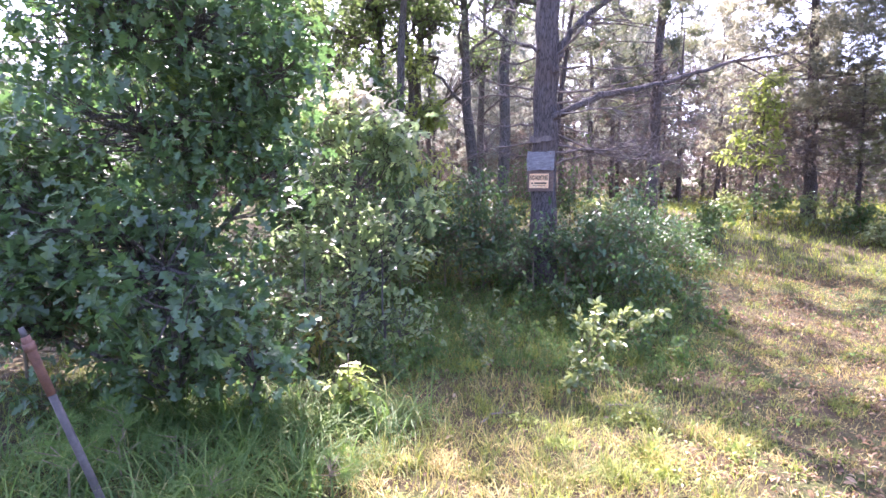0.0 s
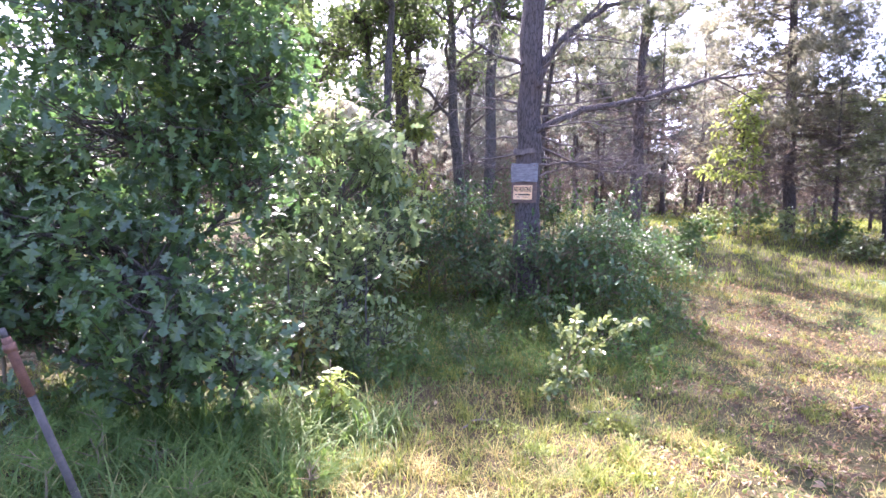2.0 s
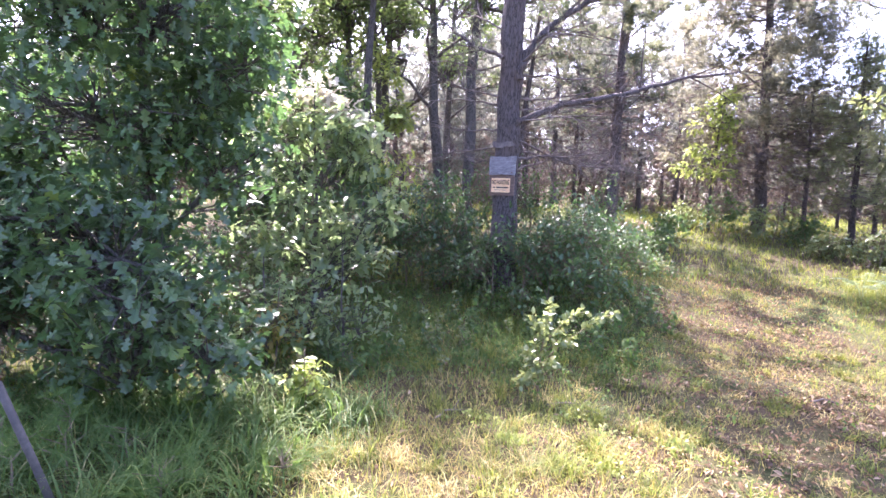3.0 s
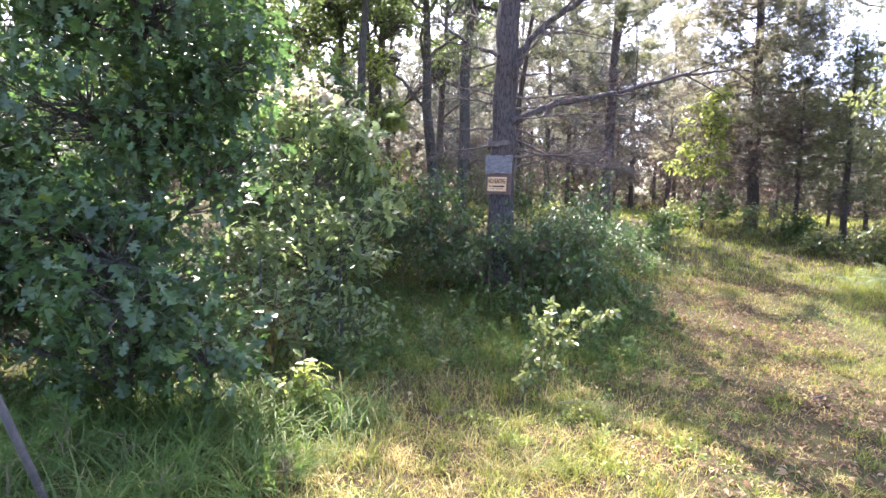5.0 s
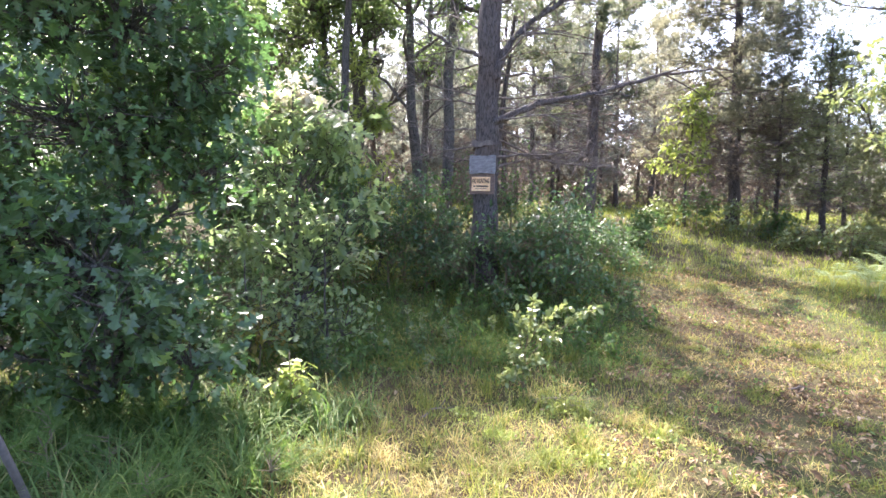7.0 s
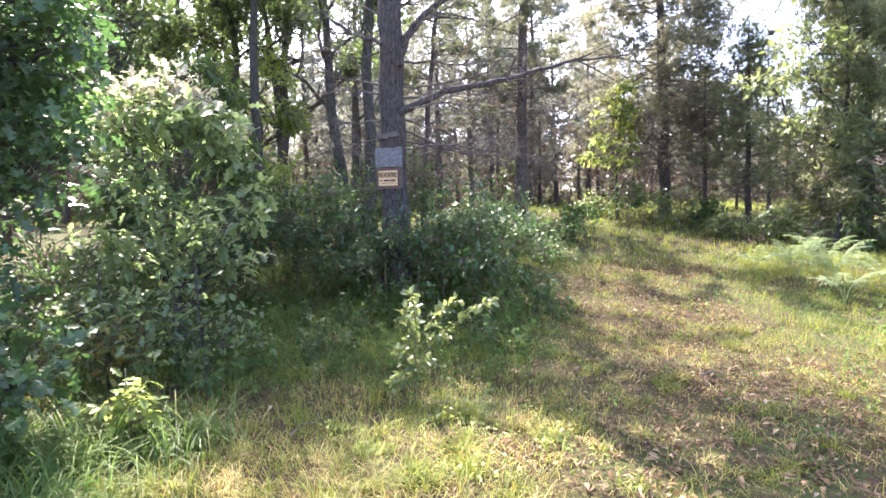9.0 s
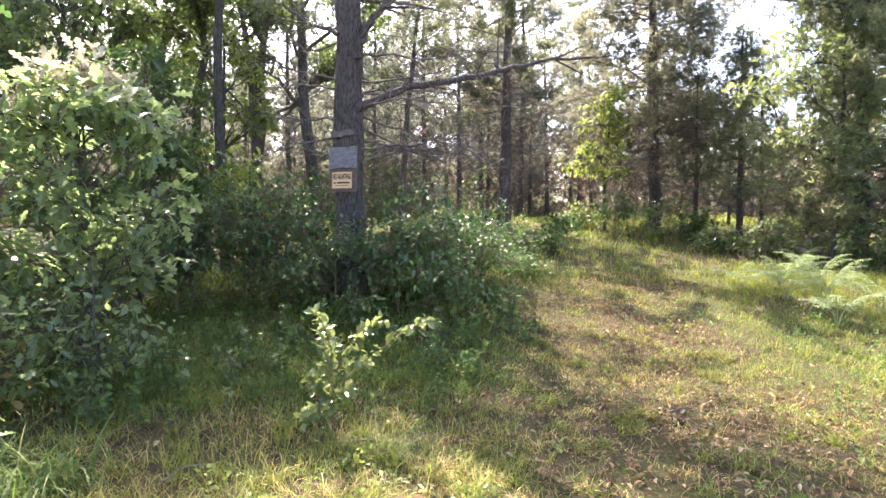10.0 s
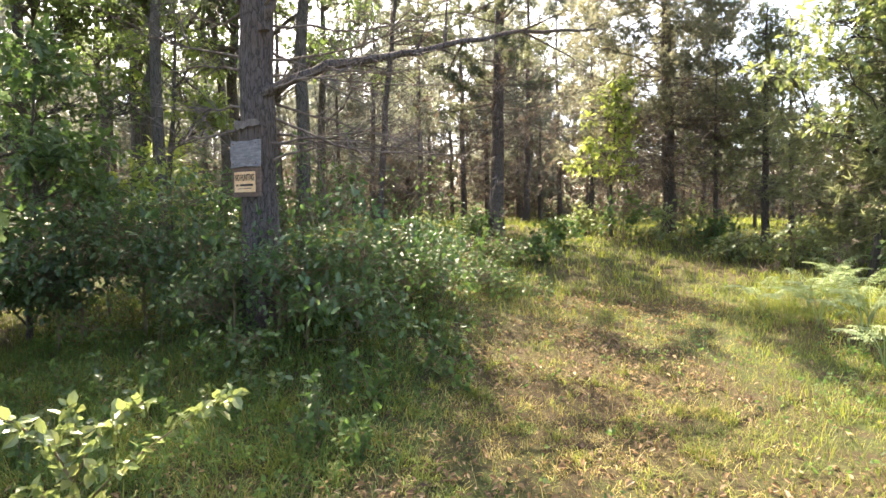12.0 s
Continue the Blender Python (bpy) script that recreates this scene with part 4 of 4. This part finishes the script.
while len(spots) < 84 and tries < 6000:
    tries += 1
    a = radians(wrng.uniform(-50, 42))
    d = 17.5 + 38 * wrng.random() ** 1.3
    x, y = 2.5 + d * math.sin(a), d * math.cos(a)
    if y < 12 or min([math.hypot(x - p, y - q) for p, q in spots] + [9]) < 1.5 + d * 0.02:
        continue
    if math.hypot(x - 8.5, y - 16.7) < 2.2 or math.hypot(x - 4.07, y - 14.6) < 1.6 or (x < 1 and y < 20) or (2.5 < x < 8 and y < 21) or math.hypot(x - 6.1, y - 19.2) < 2.2:
        continue
    if 8.8 < x - (y - 12) * 0.62 < 11.0 and y < 26:
        continue
    spots.append((x, y))
for j in range(46):
    a = radians(wrng.uniform(-42, 24))
    d = wrng.uniform(25, 48)
    spots.append((2.5 + d * math.sin(a), d * math.cos(a)))
spots += [(5.4, 22.0), (6.2, 25.0), (4.5, 26.0), (7.4, 27.5), (3.2, 24.0), (5.8, 29.0)]
for k, (x, y) in enumerate(spots):
    s = wrng.uniform(0.8, 1.12)
    if 23 < math.degrees(math.atan2(x - 2.2, y - 0.5)) < 33.5:
        s *= 0.56
    m = pose(x, y, land(x, y), wrng.uniform(-1.5, 1.5), wrng.uniform(-1.5, 1.5), wrng.uniform(0, 360))
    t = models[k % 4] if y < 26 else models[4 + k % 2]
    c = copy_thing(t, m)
    c.scale = (s, s, s * wrng.uniform(0.92, 1.05))
for t in models:
    t.matrix_basis = pose(*on(wrng.uniform(-9, 12), 58 + wrng.uniform(0, 6)), 0, 0, wrng.uniform(0, 360))


# ---- dry brush under the far pines ----
def brush():
    rng = np.random.default_rng(155)
    n = 32000
    a = np.radians(rng.uniform(-60, 57, n))
    d = 28 + 42 * rng.random(n)
    x, y = 2.5 + d * np.sin(a), d * np.cos(a)
    z = np.array([land(p, q) for p, q in zip(x, y)]) + rng.random(n) ** 1.4 * (0.6 + 0.075 * d)
    keep = (y > 19) & (np.array([noise.noise(Vector((p * 0.28, q * 0.28, 3.0))) for p, q in zip(x, y)]) > -0.22)
    pos = np.stack([x, y, z], 1)[keep]
    half = rng.random(len(pos)) < 0.6
    for mat, sel, label in ((M_BROWN_NEEDLE, half, "tangled dry brown brush below the far pines"), (M_NEEDLE, ~half, "grey-green young growth below the far pines")):
        g = Geo()
        m = int(sel.sum())
        g.cloud(TUFT_WOOD, pos[sel], unit(m, rng), unit(m, rng), 0.5 * rng.uniform(0.6, 1.3, m))
        stuff("far_brush", g, mat, label, "undergrowth")


brush()


# ---- leaning pipe ----
def pipe():
    root = thing("leaning_pipe", on(-0.30, 1.93), "leaning grey steel pipe with a rusty top end", "post")
    a, b = Vector((0.02, 0.02, -0.15)), Vector((-0.27, -0.19, 0.985))
    d = b - a
    g = Geo()
    g.tube([a, a + d * 0.4 + Vector((0.006, 0, 0)), a + d * 0.76], [0.0175, 0.0175, 0.017], 18)
    part("pipe", g, M_PIPE, root, smooth=True)
    g = Geo()
    g.tube([a + d * 0.75, a + d * 0.97, a + d * 0.985], [0.019, 0.02, 0.0175], 18)
    part("sleeve", g, M_RUST, root, "rusty red-brown end sleeve", smooth=True)
    g = Geo()
    g.tube([a + d * 0.93, a + d * 0.96], [0.025, 0.025], 18)
    part("collar", g, M_RUST, root, smooth=True)
    g = Geo()
    g.tube([a + d * 0.98, b + d * 0.02], [0.014, 0.012], 12)
    part("tip", g, M_PIPE, root, smooth=True)


pipe()


# ---- ferns ----
LEAFLET = blade_shape([(0, 0.05), (0.4, 0.14), (0.75, 0.09), (1, 0.01)], 0.15, 0.25)


def fern(at, size, seed):
    """Bracken: arching stalks with pairs of side blades, each set with small leaflets."""
    rng = np.random.default_rng(seed)
    root = thing("fern", at, "pale green bracken fern spreading over the grass", "fern", "ferns by the track", turn=rng.uniform(0, 360))
    for k in range(5):
        a = k * 1.26 + rng.uniform(-0.35, 0.35)
        rise = rng.uniform(0.8, 1.5)
        g = Geo()
        line = [(u * size * math.cos(a), u * size * math.sin(a), size * (1.15 * rise * u ** 0.55 - 0.5 * u * u)) for u in np.linspace(0, 1, 9)]
        g.tube(line, np.linspace(0.005, 0.0015, 9), 4)
        P, A, S = [], [], []
        for j in range(13):
            u = 0.3 + 0.7 * j / 13
            i = min(7, int(u * 8))
            p = np.array(line[i]) + (np.array(line[i + 1]) - np.array(line[i])) * (u * 8 - i)
            for side in (-1, 1):
                b = a + side * rng.uniform(1.0, 1.25)
                reach = size * 0.55 * (1.05 - u) + 0.02
                d = np.array((math.cos(b), math.sin(b), -0.12 + rng.normal() * 0.1))
                n = max(3, int(reach / 0.022))
                for q in range(n):
                    w = (q + 0.6) / n
                    for turn in (-1, 1):
                        P.append(p + d * reach * w)
                        A.append((math.cos(b + turn * 1.0), math.sin(b + turn * 1.0), rng.normal() * 0.15))
                        S.append(0.045 * (1.15 - w) * rng.uniform(0.8, 1.2))
        g.cloud(LEAFLET, P, A, rng.normal(size=(len(P), 3)) * 0.2 + np.array((0, 0, 1.0)), S)
        part("frond", g, M_FERN, root)


for k, (x, y, s) in enumerate([(7.35, 8.5, 0.5), (7.05, 9.1, 0.45), (7.5, 8.0, 0.5), (7.15, 7.2, 0.42), (7.9, 8.5, 0.5), (8.3, 9.3, 0.45), (7.7, 9.3, 0.4), (8.7, 10.4, 0.42), (9.2, 11.2, 0.4), (8.1, 7.8, 0.5)]):
    fern(on(x, y), s, 170 + k)


# ---- pine seedlings by the pipe ----
for k, (x, y, h) in enumerate([(-0.62, 2.3, 0.27), (-0.85, 2.6, 0.32), (-0.42, 2.5, 0.25), (-1.05, 2.35, 0.3), (0.02, 2.15, 0.22), (0.5, 2.5, 0.2), (-0.7, 2.05, 0.3)]):
    rng = np.random.default_rng(180 + k)
    root = thing("pine_seedling", on(x, y), "small pine seedling with long soft needle tufts", "seedling", "pine seedlings")
    g, ng = Geo(), Geo()
    g.tube([(0, 0, -0.03), (0.01, 0, h * 0.5), (0, 0, h)], [0.008, 0.006, 0.003], 6)
    P, A = [(0, 0, h)], [(0, 0, 1)]
    for j in range(8):
        a, z = rng.uniform(0, 6.28), h * rng.uniform(0.35, 0.95)
        e = (0.13 * math.cos(a), 0.13 * math.sin(a), z + 0.06)
        g.tube([(0, 0, z), e], [0.004, 0.002], 4)
        P.append(e), A.append((math.cos(a), math.sin(a), 0.5))
    ng.cloud(tuft_shape(46, 0.012, 1.35, 9), P, A, unit(len(P), rng), 0.105 * rng.uniform(0.8, 1.2, len(P)))
    part("stem", g, M_TWIG, root)
    part("foliage", ng, M_SHADED_LUSH, root)


# ---- grass, straw, litter ----
def blades(name, spots_xy, length, width, material, label, seed, segs=2, arch=0.7, splay=0.6):
    """Grass blades: tapering strips that bend over. spots_xy: (n, 2)."""
    rng = np.random.default_rng(seed)
    n = len(spots_xy)
    z = np.array([land(x, y) for x, y in spots_xy])
    a = rng.uniform(0, 2 * math.pi, n)
    L = length * rng.uniform(0.45, 1.25, n)
    L *= np.array([1 - 0.4 * smooth01(2.2, 3.4, x) * smooth01(9, 7, y) for x, y in spots_xy])
    out = np.stack([np.cos(a), np.sin(a)], 1)
    side = np.stack([-np.sin(a), np.cos(a), np.zeros(n)], 1)
    w = width * rng.uniform(0.6, 1.3, n)
    s0 = splay * rng.random(n)
    bend = arch * (0.25 + 0.75 * rng.random(n))
    rows = []
    p = np.stack([spots_xy[:, 0], spots_xy[:, 1], z - 0.01], 1)
    for i in range(segs + 1):
        t = i / segs
        wi = w * (1 - t) ** 0.7 * 0.5
        if i == segs:
            rows.append(p[:, None])
        else:
            rows.append(np.stack([p - side * wi[:, None], p + side * wi[:, None]], 1))
        ang = s0 + bend * (t + 0.5 / segs) * 1.6
        step = np.stack([out[:, 0] * np.sin(ang), out[:, 1] * np.sin(ang), np.cos(ang)], 1)
        p = p + step * (L / segs)[:, None]
    v = np.concatenate(rows, 1)
    f = []
    for i in range(segs - 1):
        b = 2 * i
        f += [(b, b + 1, b + 3), (b, b + 3, b + 2)]
    b = 2 * (segs - 1)
    f.append((b, b + 1, b + 2))
    k = v.shape[1]
    F = np.array(f)[None] + (np.arange(n) * k)[:, None, None]
    g = Geo()
    g.add(v.reshape(-1, 3), F.reshape(-1, 3))
    return stuff(name, g, material, label, "grass")


def scatter(n, x0, x1, y0, y1, seed, keep=None, clump=0.0, each=9):
    rng = np.random.default_rng(seed)
    if clump:
        c = np.stack([rng.uniform(x0, x1, n // each), rng.uniform(y0, y1, n // each)], 1)
        p = c[rng.integers(0, len(c), n)] + rng.normal(size=(n, 2)) * clump
    else:
        p = np.stack([rng.uniform(x0, x1, n), rng.uniform(y0, y1, n)], 1)
    if keep:
        p = p[np.array([rng.random() < keep(x, y) for x, y in p])]
    return p


def lush(x, y):
    """How green the ground is, 0 to 1: shaded by the thicket, dry on the track."""
    g = smooth01(1.9, -0.2, x - 0.25 * (y - 3.5)) * smooth01(1.2, 2.2, y)
    g = max(g, smooth01(4.0, 4.8, y) * smooth01(3.7, 2.0, x - 0.25 * (y - 5)))
    g = max(g, 0.8 * smooth01(7.5, 10, y) * smooth01(1.1, 2.2, abs(x - (5.4 + 0.45 * (y - 7)))), 0.55 * smooth01(9, 12, y))
    g = max(g, 0.9 * smooth01(4.5, 5.4, x - 0.45 * (y - 5)) * smooth01(4.4, 5.6, y))
    g = max(g, 0.95 * smooth01(0.15, 0.4, noise.noise(Vector((x * 0.9, y * 0.9, 8.0)))))
    return g


def bare(x, y):
    """Patches where brown leaves lie instead of grass, 0 to 1."""
    patch = smooth01(-0.2, 0.22, noise.noise(Vector((x * 1.1, y * 1.1, 2.0)))) * smooth01(1.6, 3.0, x)
    return max(patch, 0.8 * smooth01(2.6, 3.5, x) * smooth01(5.6, 4.4, y))


blades("dry_grass", scatter(88000, -1.5, 9.5, 0.6, 10.5, 201, lambda x, y: (1 - 0.65 * bare(x, y)) * (1.02 - 0.85 * lush(x, y)) * (1 if y < 7 else 0.6), 0.06), 0.15, 0.0052, M_STRAW, "short dry yellow grass and straw", 202, 2, 0.9, 1.1)
blades("green_grass", scatter(92000, -3.0, 9.5, 0.8, 10.5, 203, lambda x, y: (0.16 + 0.84 * lush(x, y)) * (1 - 0.5 * bare(x, y)), 0.07), 0.14, 0.006, M_GRASS, "short green grass of the glade", 204, 2, 0.9, 0.8)
blades("long_grass", scatter(9500, -1.7, 1.1, 1.7, 3.7, 205, lambda x, y: smooth01(0.8, 0.2, x - 0.3 * (y - 3)) * (1 if x > -0.25 or y > 2.8 else 0.25), 0.05, 45), 0.5, 0.0105, M_SHADED_LUSH, "long arching green grass under the oak", 206, 6, 2.2, 0.7)
blades("shade_grass", scatter(24000, -1.2, 3.8, 4.2, 8.0, 245, lambda x, y: smooth01(4.2, 5.0, y - 0.1 * x) * smooth01(3.7, 2.7, x - 0.2 * (y - 6)), 0.06, 14), 0.19, 0.008, M_SHADED_LUSH, "fresh green grass in the shade before the thicket", 246, 3, 1.3, 0.7)
blades("verge_grass", scatter(44000, 4.0, 10.5, 2.6, 10.5, 219, lambda x, y: smooth01(4.6, 5.6, x - 0.45 * (y - 5)) * smooth01(4.2, 5.4, y) * smooth01(-0.35, 0.15, noise.noise(Vector((x * 1.3, y * 1.3, 4.0)))), 0.08), 0.26, 0.0055, M_GRASS, "taller green grass and herbs along the track", 220, 3, 1.2, 0.6)
blades("track_grass", scatter(34000, -2, 14, 9.5, 24, 207, None, 0.12), 0.2, 0.014, M_GRASS, "sunlit grass on the bank between the pines", 208, 2, 0.8, 0.7)
blades("far_grass", scatter(16000, -16, 30, 20, 46, 209, None, 0.3), 0.3, 0.03, M_GRASS, "grass under the far pines", 210, 2, 0.8, 0.7)
blades("rough_grass", scatter(26000, -8, 14, -6, 1.2, 247, None, 0.15), 0.18, 0.014, M_GRASS, "rough grass of the open ground beside the walk", 248, 2, 0.9, 0.8)
blades("straw_bits", scatter(34000, -0.5, 8.5, 0.7, 9.5, 215, lambda x, y: (1.0 - 0.8 * lush(x, y)) * (1 - 0.6 * bare(x, y)), 0.05), 0.10, 0.0055, M_PALE, "bleached dead grass lying flat on the ground", 216, 1, 0.4, 1.9)


blades("grass_tussocks", scatter(27000, 0.3, 5.4, 1.3, 7.0, 241, lambda x, y: 0.35 + 0.65 * smooth01(-0.1, 0.25, noise.noise(Vector((x * 1.6, y * 1.6, 6.0)))), 0.035, 60), 0.25, 0.006, M_GRASS, "scattered arching green tussocks in the dry grass", 242, 3, 1.7, 0.9)
blades("dry_tussocks", scatter(17000, 0.3, 5.6, 1.0, 6.4, 243, lambda x, y: (1 - 0.8 * lush(x, y)) * (1 - 0.6 * bare(x, y)), 0.04, 60), 0.19, 0.0052, M_PALE, "bleached dry tussocks bending over the ground", 244, 3, 1.9, 1.0)


def litter():
    p = scatter(40000, -1, 9, 0.8, 10, 211, lambda x, y: (1 - 0.85 * smooth01(4.2, 5.2, x - 0.45 * (y - 5)) * smooth01(4.4, 5.6, y)) * (0.06 + 0.25 * smooth01(2.0, 3.4, x) * smooth01(9, 7, y) + 0.7 * bare(x, y) + 0.25 * smooth01(4.2, 5.0, y) * smooth01(2.6, 1.6, x)), 0.12)
    rng = np.random.default_rng(212)
    n = len(p)
    pos = np.array([(x, y, land(x, y) + 0.012 + 0.03 * rng.random()) for x, y in p])
    ax = rng.normal(size=(n, 3)) * np.array((1, 1, 0.25))
    up = rng.normal(size=(n, 3)) * 0.35 + np.array((0, 0, 1))
    g = Geo()
    g.cloud(blade_shape([(0, 0.02), (0.35, 0.2), (0.7, 0.22), (1, 0.01)], 0.7, 0.35), pos, ax, up, 0.046 * rng.uniform(0.4, 1.3, n))
    stuff("leaf_litter", g, M_LITTER, "fallen dry brown oak leaves on the ground", "leaf litter")


litter()


def herbs():
    p = scatter(5200, -1.0, 8.5, 3.2, 10.0, 213, lambda x, y: 0.05 + 0.8 * smooth01(4.0, 4.9, y) * smooth01(3.3, 1.7, x - 0.2 * (y - 5)) + 0.15 * smooth01(4.6, 5.6, x - 0.45 * (y - 5)), 0.15)
    rng = np.random.default_rng(214)
    tips = np.array([(x, y, land(x, y) + 0.04 + (0.16 + 0.14 * smooth01(5.2, 6.4, y) * smooth01(3.6, 2.6, x)) * rng.random()) for x, y in p])
    g = Geo()
    put_leaves(g, OVAL, tips, 6, 0.05, 0.034, rng, 0.7, 0.1)
    stuff("herbs", g, M_HERB, "low leafy herbs in the shaded grass", "herbs")


herbs()


def glade_herbs():
    p = scatter(110, 0.8, 3.0, 2.0, 3.9, 217, None, 0.10)
    rng = np.random.default_rng(218)
    tips = np.array([(x, y, land(x, y) + 0.03 + 0.08 * rng.random()) for x, y in p])
    g = Geo()
    put_leaves(g, OVAL, tips, 4, 0.04, 0.034, rng, 1.2, 0.1)
    stuff("low_herbs", g, M_YELLOW, "low yellow-green herbs in the sunny grass", "herbs")


glade_herbs()


# ---- single leafy plants in the shade before the thicket ----
def shade_plant(at, h, leaves, size, seed, shape, material):
    rng = np.random.default_rng(seed)
    root = thing("herb_plant", at, "small leafy green plant in the shaded grass", "plant", "plants before the thicket")
    for k in range(3):
        a, q = rng.uniform(0, 6.28), rng.uniform(0.15, 0.45) * h
        line = wander((0, 0, -0.02), (q * math.cos(a), q * math.sin(a), h * rng.uniform(0.7, 1.0)), 4, 0.05 * h, rng)
        g, lg = Geo(), Geo()
        g.tube(line, np.linspace(0.004, 0.0015, 5), 4)
        P = [np.array(line[1 + j % 4]) + rng.normal(size=3) * 0.015 for j in range(leaves)]
        A = rng.normal(size=(leaves, 3)) + np.array((0, 0, 0.25))
        N = rng.normal(size=(leaves, 3)) * 0.5 + np.array((0, 0, 1.0))
        lg.cloud(shape, P, A, N, size * rng.uniform(0.6, 1.25, leaves))
        stem = part("stem", g, M_TWIG, root)
        ob = new("foliage", lg.mesh("foliage", material))
        ob.parent = stem
    return root


prng = np.random.default_rng(350)
kinds = [shade_plant(on(0.55, 5.0), 0.3, 16, 0.07, 351, OVAL, M_HERB), shade_plant(on(1.3, 5.3), 0.22, 14, 0.06, 352, OVAL, M_SAPLING),
         shade_plant(on(2.6, 6.1), 0.34, 15, 0.075, 353, OAK_SMALL, M_SHRUB), shade_plant(on(0.1, 5.6), 0.26, 18, 0.05, 354, OVAL, M_HERB)]
for k in range(84):
    y = prng.uniform(4.3, 7.4)
    x = prng.uniform(-0.3, 2.4 + 0.55 * (y - 4.3))
    if math.hypot(x - 1.94, y - 4.27) < 0.7 or (x > 1.6 and y < 5.2) or math.hypot(x - 1.54, y - 7.36) < 0.4:
        continue
    c = copy_thing(kinds[k % 4], pose(*on(x, y), 0, 0, prng.uniform(0, 360)))
    f = prng.uniform(0.6, 1.2)
    c.scale = (f, f, f)


# ---- moss cushions and fallen sticks ----
for k, (x, y, r) in enumerate([(3.85, 5.77, 0.16), (3.36, 4.95, 0.2), (3.2, 5.9, 0.12), (1.75, 3.35, 0.16)]):
    p = scatter(1100, x - r, x + r, y - r * 0.8, y + r * 0.8, 220 + k, lambda a, b: 1.0 if math.hypot(a - x, (b - y) * 1.25) < r * (0.75 + 0.25 * noise.noise(Vector((a * 9, b * 9, 0)))) else 0.0)
    ob = blades("moss_cushion", p, 0.06, 0.009, M_YELLOW, "bright yellow-green moss cushion in the grass", 230 + k, 2, 0.9, 0.8)
    tagged(ob, category="moss")
for k, (x, y, L, a) in enumerate([(2.0, 4.1, 0.5, 10), (2.3, 4.0, 0.4, -40), (1.2, 3.6, 0.35, 60), (4.2, 4.6, 0.3, 20), (-0.3, 5.0, 0.5, 30)]):
    rng = np.random.default_rng(240 + k)
    g = Geo()
    ca, sa = math.cos(radians(a)), math.sin(radians(a))
    line = [(x + L * u * ca + rng.normal() * 0.012, y + L * u * sa + rng.normal() * 0.012, land(x + L * u * ca, y + L * u * sa) + 0.02 + 0.02 * math.sin(u * 5)) for u in np.linspace(0, 1, 7)]
    g.tube(line, np.linspace(0.008, 0.003, 7), 6, 0.2)
    g.tube([line[3], tuple(np.array(line[3]) + rng.normal(size=3) * 0.06 + np.array((0, 0, 0.04)))], [0.004, 0.002], 4)
    tagged(new("fallen_stick", g.mesh("fallen_stick", M_DEAD)), "dry grey fallen stick lying in the grass", "stick", "fallen sticks")
